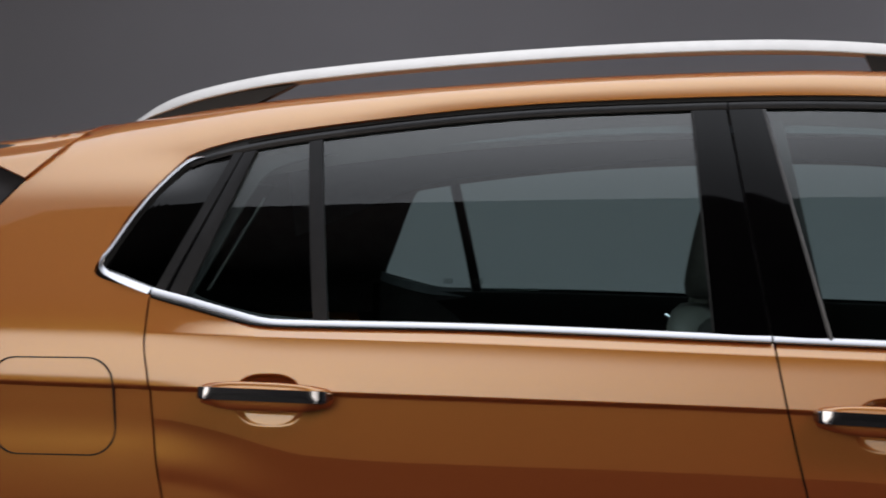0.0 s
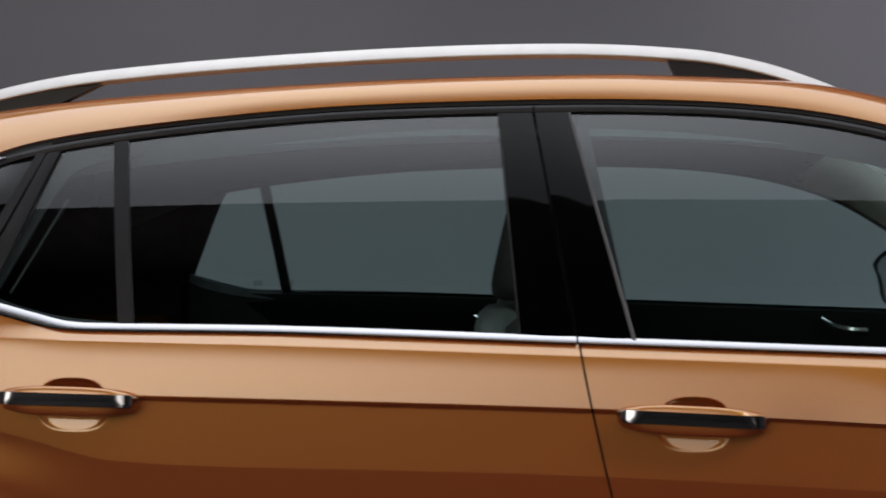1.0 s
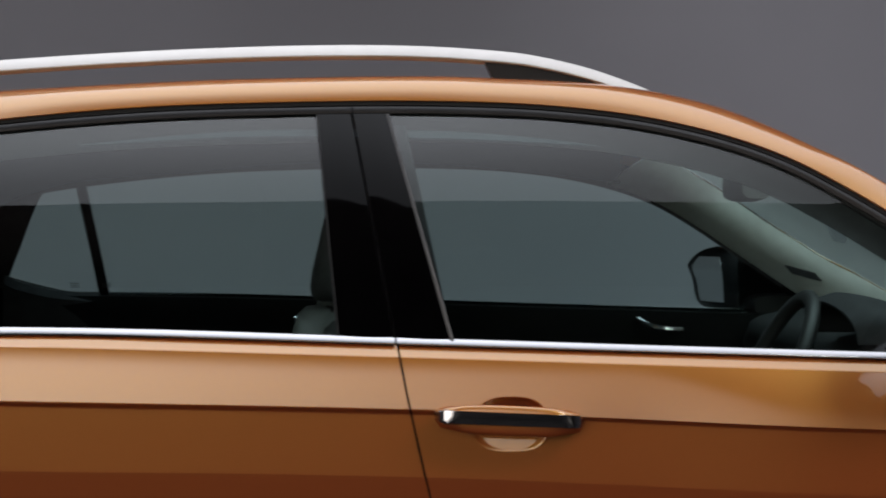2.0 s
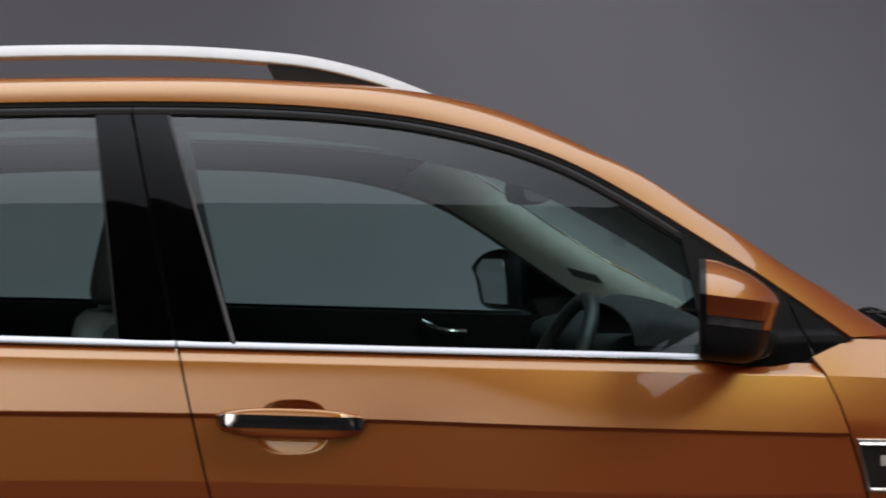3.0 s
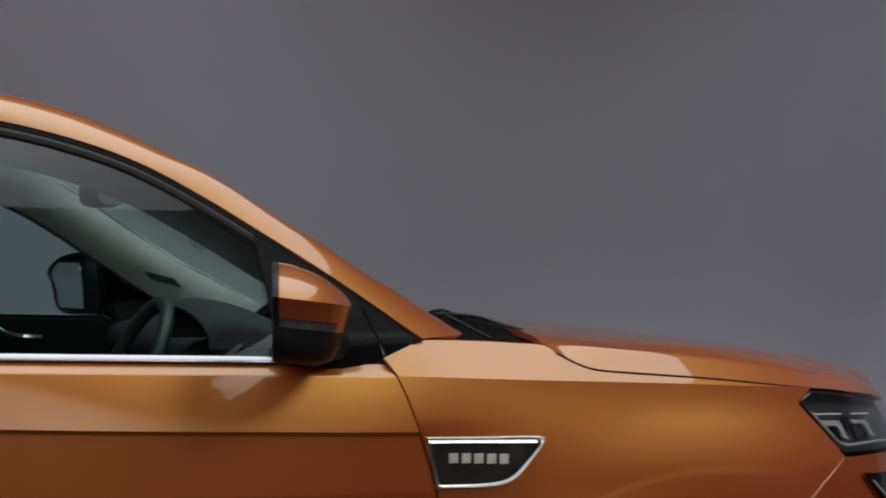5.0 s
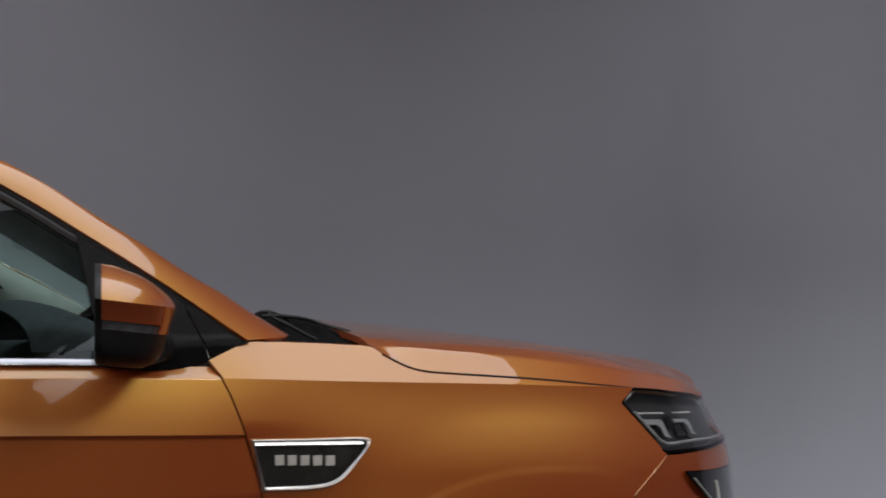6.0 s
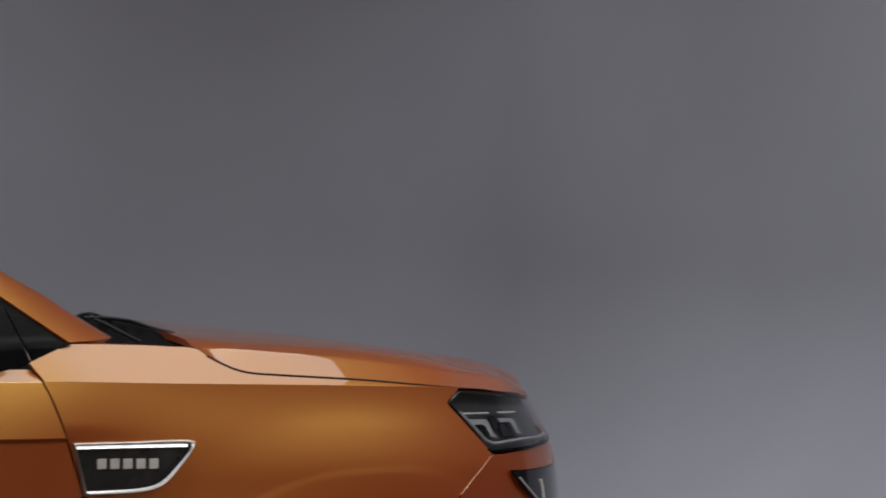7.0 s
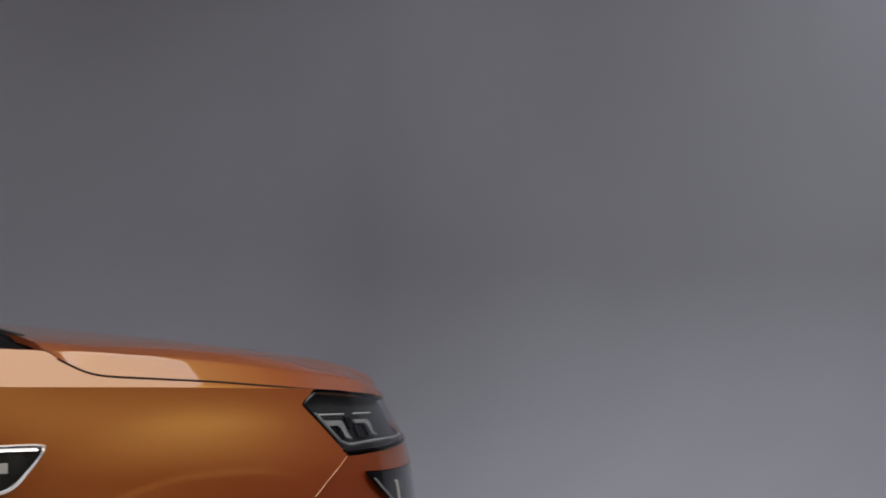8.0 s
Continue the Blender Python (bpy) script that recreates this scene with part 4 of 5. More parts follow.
# ---------------------------------------------------------------- mirror sail, mirrors
def sail(x_lo, x_hi):
    top = [p for p in OPEN if 0.70 < p[0] < 1.08]
    tx, tz = [p[0] for p in top], [p[1] for p in top]
    low = graph([(0.78, 1.085), (0.80, 1.0815), (0.886, 1.074), (0.93, 1.0755), (0.97, 1.083), (1.015, 1.099), (1.0625, 1.1165)])
    rows = []
    for i in range(25):
        u = i / 24
        col = []
        for k in range(41):
            t = k / 40
            xb, xt = lerp(x_lo[0], x_hi[0], u), lerp(x_lo[1], x_hi[1], u)
            x = lerp(xb, xt, t)
            zt = float(np.interp(xt, tx, tz)) - 0.012
            zb = low(xb)
            z = lerp(zb, max(zt, zb + 0.0005), t)
            ridge = 0.008 * smooth((1.131 - z) / 0.010)
            col.append((x, cabin_y(x, max(z, 1.10)) - 0.003 - ridge, z))
        rows.append(col)
    bm = bmesh.new()
    sheet(bm, rows)
    face_out(bm, (0, -1, 0))
    return bm


both_sides("mirror_sail", lambda: sail((0.798, 0.772), (0.9855, 0.9445)), SAIL_BLACK, front_doors, "satin black triangular mirror base", thick=0.004, angle=25)
both_sides("wing_corner", lambda: sail((0.9895, 0.9485), (1.0625, 1.0575)), SAIL_BLACK, fenders, "satin black corner cover", thick=0.004, angle=25)

M_OUT = graph([(1.096, -0.105), (1.103, -0.124), (1.112, -0.137), (1.130, -0.147), (1.154, -0.152), (1.168, -0.157), (1.198, -0.178)])
M_FRONT = graph([(1.096, 0.845), (1.104, 0.862), (1.118, 0.874), (1.135, 0.881), (1.154, 0.884), (1.168, 0.887), (1.199, 0.893), (1.210, 0.887), (1.221, 0.874), (1.235, 0.851), (1.243, 0.833), (1.249, 0.810), (1.2525, 0.797), (1.2550, 0.790)])
M_RIDGE, M_TOP = 1.199, 1.2550


def mirror_out(z):
    """How far out the mirror reaches at a height: a domed cap over a ridge, an undercut below it."""
    if z <= M_RIDGE:
        return M_OUT(min(z, 1.198))
    u = min(1.0, (z - M_RIDGE) / (M_TOP - M_RIDGE))
    return -0.178 + 0.032 * u + 0.105 * (1 - math.sqrt(1 - u * u))


def back_x(y):
    """The mirror's open side slants: its outer edge lies further back."""
    return 0.792 - 0.052 * min(1.1, max(0.0, (0.02 - y) / 0.19))


def mirror_drop(x):
    """All its lines fall towards the front."""
    return 0.125 * (x - 0.745)


M_INNER = graph([(1.09, 0.02), (1.19, 0.018), (1.225, 0.0), (1.2550, -0.038)])


def mirror_shell(zs, grow=0.0, first=0, bend=0.80):
    rows = []
    for z in zs:
        inner = M_INNER(z)
        yo, xf = mirror_out(z) - grow, M_FRONT(z) + grow
        row = []
        for k in range(first, 33):
            a = math.pi / 2 * k / 32
            y = inner + (yo - inner) * math.cos(a) ** bend
            x = back_x(y) + (xf - back_x(y)) * math.sin(a) ** 0.90
            row.append((x, y, z - mirror_drop(x)))
        rows.append(row)
    bm = bmesh.new()
    return bm, sheet(bm, rows)


def mirror_cap():
    dome = [lerp(M_RIDGE, M_TOP, math.sin(math.pi / 2 * k / 14)) for k in range(15)]
    bm, vs = mirror_shell([1.168, 1.170, 1.178, 1.186, 1.193, 1.197, 1.1982] + dome, 0.002)
    bm.faces.new(list(reversed(vs[-1])))
    # the cap's nose reaches down beside the indicator
    nose, _ = mirror_shell([1.154, 1.156, 1.162, 1.168], 0.002, first=15)
    mesh = bpy.data.meshes.new("tmp")
    nose.to_mesh(mesh)
    nose.free()
    bm.from_mesh(mesh)
    bpy.data.meshes.remove(mesh)
    bmesh.ops.remove_doubles(bm, verts=bm.verts[:], dist=0.0002)
    bm.normal_update()
    face_out(bm, (0, -1, 0.2))
    return bm


def mirror_housing():
    bm, vs = mirror_shell([1.096, 1.098, 1.101, 1.105, 1.112, 1.12, 1.13, 1.14, 1.150, 1.153, 1.1535])
    bm.faces.new(vs[0])
    face_out(bm, (0, -1, 0))
    return bm


def mirror_lamp():
    bm, _ = mirror_shell([1.1536, 1.155, 1.160, 1.166, 1.1675], -0.0005)
    face_out(bm, (0, -1, 0))
    return bm


def mirror_back():
    """The dark lip and plate round the mirror glass."""
    bm = bmesh.new()
    rows = []
    for z in [1.097, 1.103, 1.112, 1.13, 1.15, 1.17, 1.19, 1.199, 1.21, 1.222, 1.235, 1.245, 1.2545]:
        yo = mirror_out(z)
        line = [(0.001, yo + 0.001), (-0.006, yo - 0.001), (-0.010, yo + 0.001), (-0.011, yo + 0.006)] + [(lerp(-0.010, 0.030, k / 6), lerp(yo + 0.009, M_INNER(z), k / 6)) for k in range(7)]
        rows.append([(back_x(y) + dx, y, z - mirror_drop(back_x(y) + dx)) for dx, y in line])
    sheet(bm, rows)
    face_out(bm, (-1, -0.2, 0))
    return bm


def mirror_glass(turn=0.52):
    bm = bmesh.new()
    rows = []
    for z in [1.114, 1.124, 1.135, 1.15, 1.17, 1.19, 1.205, 1.218, 1.229]:
        yo = mirror_out(z) + 0.018
        # the glass is turned in towards the driver, past the slant of its housing
        rows.append([(back_x(yo) - 0.0095 + turn * (y - yo), y, z - 0.003) for y in [lerp(M_INNER(z) - 0.012, yo, k / 8) for k in range(9)]])
    sheet(bm, rows)
    face_out(bm, (-1, 0, 0))
    return bm


def mirror_arm():
    bm = bmesh.new()
    rows = []
    for k in range(9):
        t = k / 8
        y = lerp(0.075, 0.005, t)
        row = []
        for j in range(16):
            a = 2 * math.pi * j / 16
            c, s = math.cos(a), math.sin(a)
            row.append((lerp(0.885, 0.845, t) + lerp(0.060, 0.055, t) * math.copysign(abs(c) ** 0.7, c), y,
                        lerp(1.105, 1.115, t) + lerp(0.026, 0.030, t) * math.copysign(abs(s) ** 0.7, s)))
        rows.append(row)
    sheet(bm, rows, closed=True, caps=True)
    bmesh.ops.recalc_face_normals(bm, faces=bm.faces[:])
    return bm


def mirror_part(name, build, mat, parents, label, **kw):
    """Both mirrors carry the same parts; the far one is swung out a little further."""
    made = []
    for far in (0, 1):
        bm = mirror_glass(0.12) if far and build is mirror_glass else build()
        if far:
            to_far(bm)
            bmesh.ops.rotate(bm, verts=bm.verts[:], cent=(0.80, 2 * MID - 0.01, 1.1), matrix=Matrix.Rotation(radians(11), 3, "Z"))
        made.append(part(name, bm, mat, parents[far], label, **kw))
    return made


SMOKED = surface("smoked_indicator_lens", (0.045, 0.046, 0.050), (0.075, 0.076, 0.082), 0.10, 60, spec=0.6)
mirrors = mirror_part("wing_mirror", mirror_housing, BLACK_SATIN, (car, car), "door mirror with orange cap and black lower shell", thick=0.003, angle=50)
mirror_part("mirror_cap", mirror_cap, PAINT, mirrors, "orange metallic mirror cap", thick=0.003, angle=24)
mirror_part("indicator", mirror_lamp, SMOKED, mirrors, "slim smoked indicator strip", thick=0.002)
mirror_part("mirror_rim", mirror_back, BLACK_SATIN, mirrors, "black rim behind the mirror glass", angle=50)
mirror_part("mirror_glass", mirror_glass, MIRROR, mirrors, "mirror glass", thick=0.0005)
both_sides("mirror_arm", mirror_arm, BLACK_SATIN, mirrors, "black mirror arm", angle=60)

# ---------------------------------------------------------------- wing badge
def badge_shape(grow=0.0):
    pts = path([(1.053, 0.955), (1.15, 0.9525), (1.258, 0.9495), (1.2655, 0.9465), (1.262, 0.938), (1.235, 0.906), (1.212, 0.882), (1.195, 0.873), (1.165, 0.868), (1.10, 0.8675), (1.074, 0.868)], 60)
    c = np.array([1.15, 0.915])
    return [tuple(c - np.array([0.011, 0.0]) + (np.array(p) - c) * np.array([1 + grow / 0.1, 1 + grow / 0.042])) for p in pts]


def badge_plate():
    bm = bmesh.new()
    rows = []
    for s, lift in ((1.0, 0.002), (0.97, 0.003), (0.7, 0.003), (0.45, 0.003)):
        rows.append([(1.15 + (x - 1.15) * s, side_y(1.15 + (x - 1.15) * s, 0.915 + (z - 0.915) * s) - lift, 0.915 + (z - 0.915) * s) for x, z in badge_shape()])
    vs = sheet(bm, rows, closed=True)
    bm.faces.new(vs[-1])
    face_out(bm, (0, -1, 0))
    return bm


def badge_rim():
    bm = bmesh.new()
    rows = []
    for g, lift in ((0.0015, -0.001), (0.001, 0.004), (-0.001, 0.0062), (-0.0042, 0.0055), (-0.006, 0.0025)):
        rows.append([(x, side_y(x, z) - lift, z) for x, z in badge_shape(g)])
    sheet(bm, rows, closed=True)
    face_out(bm, (0, -1, 0))
    return bm


def badge_top():
    """A wider bar along the badge's upper edge."""
    bm = bmesh.new()
    top = []
    for dz, lift in ((0.0, 0.001), (-0.001, 0.0034), (-0.0090, 0.0084), (-0.0115, 0.0025)):
        top.append([(x, side_y(x, 0.95) - lift, lerp(0.9555, 0.950, (x - 1.042) / 0.2) + dz) for x in [lerp(1.046, 1.240, i / 20) for i in range(21)]])
    sheet(bm, top)
    face_out(bm, (0, -1, 0))
    return bm


def badge_bar(i):
    """Five short upright bars stand for the raised lettering."""
    bm = bmesh.new()
    x = 1.083 + 0.0222 * i
    z = lerp(0.919, 0.915, i / 4)
    y = side_y(x, z) - 0.0032
    box(bm, x, x + 0.0160, y - 0.003, y + 0.001, z - 0.0085, z + 0.0085, 0.001)
    return bm


BADGE_SILVER = surface("brushed_badge_silver", (0.60, 0.595, 0.59), (0.70, 0.695, 0.69), 0.34, 60, metal=1.0, rough_span=0.04)
BADGE_GREY = surface("raised_badge_silver", (0.40, 0.40, 0.39), (0.50, 0.50, 0.49), 0.4, 60)
BADGE_PLATE = surface("dark_badge_plate", (0.016, 0.016, 0.015), (0.026, 0.025, 0.024), 0.24, 40, spec=0.6)
badges = both_sides("wing_badge", badge_plate, BADGE_PLATE, (car, car), "gloss black wing badge with chrome rim", thick=0.003)
both_sides("badge_top", badge_top, BADGE_SILVER, badges, "silver bar along the badge's upper edge", angle=50)
both_sides("badge_rim", badge_rim, BADGE_SILVER, badges, "chrome badge rim", angle=50)
for k in range(5):
    both_sides("badge_bar", lambda: badge_bar(k), BADGE_GREY, badges)

# ---------------------------------------------------------------- lamps
def nose_end(z):
    return graph([(0.2, 2.26), (0.75, 2.30), (0.86, 2.28), (0.90, 2.255), (0.95, 2.228), (1.05, 2.165)])(z)


LAMP_TOP = graph([(1.782, 0.989), (1.818, 1.0125), (1.88, 1.0075), (1.937, 0.999), (2.006, 0.987), (2.083, 0.974), (2.17, 0.960), (2.228, 0.952)])
LAMP_LOW = graph([(1.782, 0.988), (1.818, 0.952), (1.847, 0.921), (1.881, 0.8880), (1.928, 0.8870), (1.985, 0.8857), (2.03, 0.885), (2.12, 0.885), (2.228, 0.890)])


def lamp_y(x, z, sink):
    return side_y(min(x, 1.86), z) - nose_y(min(x, 1.86), z) + nose_y(x, z) + sink


def lamp_sheet(sink, shrink=0.0, x1=2.221, lo=0.0, hi=1.0, x0=1.7825):
    rows = []
    for i in range(33):
        u = i / 32
        x = lerp(x0 + shrink, x1 - shrink, u ** 1.0)
        zt, zb = LAMP_TOP(x) - 0.0015 - shrink * 0.3, LAMP_LOW(x) + 0.0015 + shrink * 0.3
        a, b = lerp(zb, zt, lo), lerp(zb, zt, hi)
        rows.append([(x, lamp_y(x, lerp(a, b, k / 10), sink), lerp(a, b, k / 10)) for k in range(11)])
    bm = bmesh.new()
    sheet(bm, rows)
    face_out(bm, (0.5, -1, 0))
    return bm


LAMP_GREY = surface("grey_lamp_guide", (0.26, 0.265, 0.27), (0.33, 0.335, 0.34), 0.35, 40)
LAMP_DARK = surface("dark_lamp_housing", (0.030, 0.032, 0.035), (0.045, 0.047, 0.051), 0.3, 30)
lamps = both_sides("headlamp", lambda: lamp_sheet(0.034, 0.001), LAMP_DARK, (car, car), "dark headlamp with clear lens and angular light bars", thick=0.004, angle=60)
both_sides("lens", lambda: lamp_sheet(0.002), LENS, lamps, "clear headlamp lens", thick=0.0)


def lamp_rim():
    """The black surround of the lens."""
    bm = bmesh.new()
    for fn, sign in ((LAMP_TOP, -1), (LAMP_LOW, 1)):
        rows = []
        for dz, sk in ((0.0, 0.006), (0.0005, 0.0005), (0.0055, 0.0005), (0.0065, 0.030)):
            rows.append([(x, lamp_y(x, fn(x) + sign * dz, sk), fn(x) + sign * dz) for x in [lerp(1.7825, 2.222, i / 50) for i in range(51)]])
        sheet(bm, rows)
    face_out(bm, (0.3, -1, 0))
    return bm


both_sides("lamp_rim", lamp_rim, BLACK_GLOSS, lamps, "black lamp surround", angle=40)


def lamp_bar(pts, r, sink):
    bm = bmesh.new()
    tube(bm, [(x, lamp_y(x, z, sink), z) for x, z in path(pts, 16)], r, 8)
    return bm


def wedge(pts, sink, depth=0.012):
    """A flat, faceted reflector inside the lamp, from a short outline in x, z."""
    bm = bmesh.new()
    front = [bm.verts.new((x, lamp_y(x, z, sink), z)) for x, z in pts]
    back = [bm.verts.new((x + 0.004, lamp_y(x, z, sink + depth), z)) for x, z in pts]
    bm.faces.new(front)
    for i in range(len(pts)):
        j = (i + 1) % len(pts)
        bm.faces.new((front[i], front[j], back[j], back[i]))
    face_out(bm, (0, -1, 0))
    return bm


for name, pts, r, mat, label in (
        ("light_bar", [(1.830, 0.9633), (1.8666, 0.9613), (1.9055, 0.9588)], 0.0017, TRIM_PALE, "pale upper light bar"),
        ("light_bar", [(1.9352, 0.9574), (1.967, 0.955), (1.9998, 0.9524)], 0.0017, TRIM_PALE, "pale upper light bar"),
        ("lamp_sill", [(1.818, 0.9680), (1.8595, 0.9270), (1.8765, 0.9105), (1.8941, 0.9040), (1.944, 0.9035), (2.0067, 0.9020), (2.0529, 0.8985), (2.12, 0.897)], 0.0032, LAMP_GREY, "grey lower lamp trim"),
        ("corner_trim", [(1.7935, 0.9890), (1.810, 0.9980), (1.8267, 1.0060)], 0.0022, TRIM_PALE, "bright line round the lamp's rear corner")):
    both_sides(name, lambda: lamp_bar(pts, r, 0.010 if name in ("lamp_sill", "corner_trim") else 0.018), mat, lamps, label)
for outline in ([(1.8393, 0.9515), (1.8941, 0.9473), (1.899, 0.9416), (1.9059, 0.9233), (1.9157, 0.912), (1.8966, 0.9168), (1.8889, 0.9331), (1.8796, 0.9401), (1.8489, 0.9414)],
                [(1.9302, 0.9463), (1.9802, 0.9417), (1.988, 0.9356), (1.9931, 0.9182), (2.0072, 0.9103), (1.9842, 0.9149), (1.9756, 0.9305), (1.9666, 0.9377), (1.9349, 0.9396)]):
    both_sides("running_light", lambda: wedge(outline, 0.016, 0.010), LAMP_GREY, lamps, "grey hooked running light")
both_sides("reflector", lambda: wedge([(1.852, 0.9385), (1.878, 0.9375), (1.893, 0.915), (1.874, 0.9155)], 0.024), DARK_CHROME, lamps, "smoked reflector")
both_sides("reflector", lambda: wedge([(1.936, 0.936), (1.964, 0.935), (1.980, 0.912), (1.944, 0.911)], 0.024), DARK_CHROME, lamps, "smoked reflector")
both_sides("projector", lambda: wedge([(1.908, 0.953), (1.924, 0.952), (1.930, 0.930), (1.914, 0.929)], 0.020), DARK_CHROME, lamps, "smoked lamp projector")


# lower lamp in the bumper
def fog_sheet(sink, shrink=0.0):
    top = graph([(1.925, 0.8528), (1.979, 0.8480), (2.039, 0.844), (2.087, 0.841), (2.20, 0.836)])
    low = graph([(1.925, 0.852), (1.945, 0.8314), (1.97, 0.8114), (2.00, 0.790), (2.04, 0.755), (2.08, 0.73), (2.20, 0.71)])
    rows = []
    for i in range(25):
        x = lerp(1.925 + shrink, 2.19 - shrink, i / 24)
        zt, zb = top(x) - shrink * 0.4, low(x) + shrink * 0.4
        rows.append([(x, bumper_y(x, lerp(zb, max(zt, zb + 0.0003), k / 8)) + sink, lerp(zb, max(zt, zb + 0.0003), k / 8)) for k in range(9)])
    bm = bmesh.new()
    sheet(bm, rows)
    face_out(bm, (0.5, -1, 0))
    return bm


def bumper_y(x, z):
    s = max(fender_front(min(z, 0.883)), 1.80)
    return nose_y(x, z) + (side_y(s, z) - nose_y(s, z)) * (1 - smooth((x - 1.85) / 0.35))


fogs = both_sides("bumper_lamp", lambda: fog_sheet(-0.002), BLACK_GLOSS, (car, car), "black triangular lamp in the bumper", thick=0.002)
both_sides("lens", lambda: fog_sheet(-0.006, 0.004), LENS, fogs, "clear lamp lens")


def fog_trim():
    bm = bmesh.new()
    tube(bm, [(x, bumper_y(x, z) - 0.004, z) for x, z in path([(1.950, 0.8365), (1.975, 0.8150), (2.004, 0.793), (2.045, 0.757)], 12)], 0.0015, 8)
    tube(bm, [(x, bumper_y(x, z) - 0.004, z) for x, z in path([(2.030, 0.822), (2.036, 0.80), (2.038, 0.775), (2.038, 0.75)], 12)], 0.0032, 8)
    return bm


both_sides("lamp_bar", fog_trim, TRIM_PALE, fogs, "pale light bars in the bumper lamp")


def grille():
    bm = bmesh.new()
    rows = []
    for i in range(9):
        z = lerp(0.90, 0.955, i / 8)
        row = []
        for j in range(31):
            y = lerp(0.42, 2 * MID - 0.42, j / 30)
            x = 1.45 + (nose_end(z) - 1.45) * (max(0.0, 1 - (abs(y - MID) / MID) ** 3.0)) ** (1 / 3.0) - 0.02
            row.append((x, y, z))
        rows.append(row)
    sheet(bm, rows)
    face_out(bm, (1, 0, 0))
    return bm


part("grille", grille(), BLACK_GLOSS, car, "black grille under the bonnet edge", thick=0.01)

# ---------------------------------------------------------------- windscreen, cowl, wipers
PILLAR = np.array([p for p in EDGE if p[0] > 0.47])


def windscreen():
    rows = []
    for i, (x, z, y) in enumerate(PILLAR):
        t = i / (len(PILLAR) - 1)
        row = []
        for j in range(25):
            b = j / 24
            bow = 1 - (2 * b - 1) ** 2
            yy = lerp(y + 0.004, 2 * MID - y - 0.004, b)
            row.append((x + lerp(0.05, 0.10, t) * bow - 0.004, yy, z - 0.006 + 0.022 * (1 - t) * bow))
        rows.append(row)
    bm = bmesh.new()
    sheet(bm, rows)
    face_out(bm, (0.6, 0, 1))
    return bm


part("windscreen", windscreen(), WINDSHIELD, car, "clear windscreen")


def screen_edge():
    bm = bmesh.new()
    tube(bm, [(x - 0.002, y + 0.012, z - 0.006) for x, z, y in PILLAR], 0.004, 8, squash=(1.3, 0.6))
    return bm


def frit_band():
    """The black printed border on the inside of the windscreen, along the pillar."""
    bm = bmesh.new()
    sheet(bm, [[(x - 0.004 + dx, y + dy, z - 0.010 + dz) for x, z, y in PILLAR] for dx, dy, dz in ((0.0, 0.004, 0.0), (0.004, 0.016, 0.001), (0.008, 0.028, 0.002))])
    face_out(bm, (0, 0, -1))
    return bm


both_sides("windscreen_border", frit_band, COWL_BLACK, (car, car), "black printed border of the windscreen", thick=0.001)
both_sides("windscreen_seal", screen_edge, GAP, (car, car))


def bonnet_gap_line():
    """A dark tube added along the bonnet's shut gap to draw its dark line."""
    bm = bmesh.new()
    line = path(CUT[1:] + CUT_FRONT, 60)
    tube(bm, [(x, y - 0.0012, z - 0.0008) for x, z, y in line], 0.0024, 6)
    return bm


both_sides("bonnet_gap_line", bonnet_gap_line, GAP, fenders)


def cowl():
    bm = bmesh.new()
    rows = []
    for i in range(9):
        t = i / 8
        row = []
        for j in range(33):
            b = j / 32
            e = 1 - abs(2 * b - 1)
            y = lerp(0.15, 2 * MID - 0.15, b)
            x = lerp(1.15 + 0.10 * e, 1.30 + 0.10 * e ** 0.8, t)
            row.append((x, y, 1.094 + 0.018 * min(1, e * 3) - 0.016 * math.sin(math.pi * t) + 0.003 * math.sin(60 * y)))
        rows.append(row)
    sheet(bm, rows)
    face_out(bm, (0, 0, 1))
    return bm


part("cowl", cowl(), COWL_BLACK, car, "black plastic cowl below the windscreen", thick=0.006)


def wiper(points, blade):
    bm = bmesh.new()
    tube(bm, path(points, 18), [0.013 - 0.006 * (i / 18) for i in range(19)], 8, squash=(1.0, 0.7))
    tube(bm, path(blade, 18), 0.0055, 6, squash=(0.8, 1.5))
    return bm


part("wiper", wiper([(1.345, 0.36, 1.104), (1.30, 0.40, 1.114), (1.265, 0.48, 1.126), (1.245, 0.62, 1.132)],
                    [(1.190, 0.40, 1.122), (1.205, 0.54, 1.130), (1.215, 0.66, 1.134), (1.225, 0.86, 1.138)]), BLACK_SATIN, car, "black windscreen wiper lying on the cowl")
part("wiper", wiper([(1.385, 1.00, 1.105), (1.335, 1.04, 1.118), (1.285, 1.16, 1.126), (1.240, 1.32, 1.128)],
                    [(1.235, 0.98, 1.130), (1.225, 1.12, 1.130), (1.205, 1.28, 1.126), (1.180, 1.42, 1.120)]), BLACK_SATIN, car, "black windscreen wiper lying on the cowl")


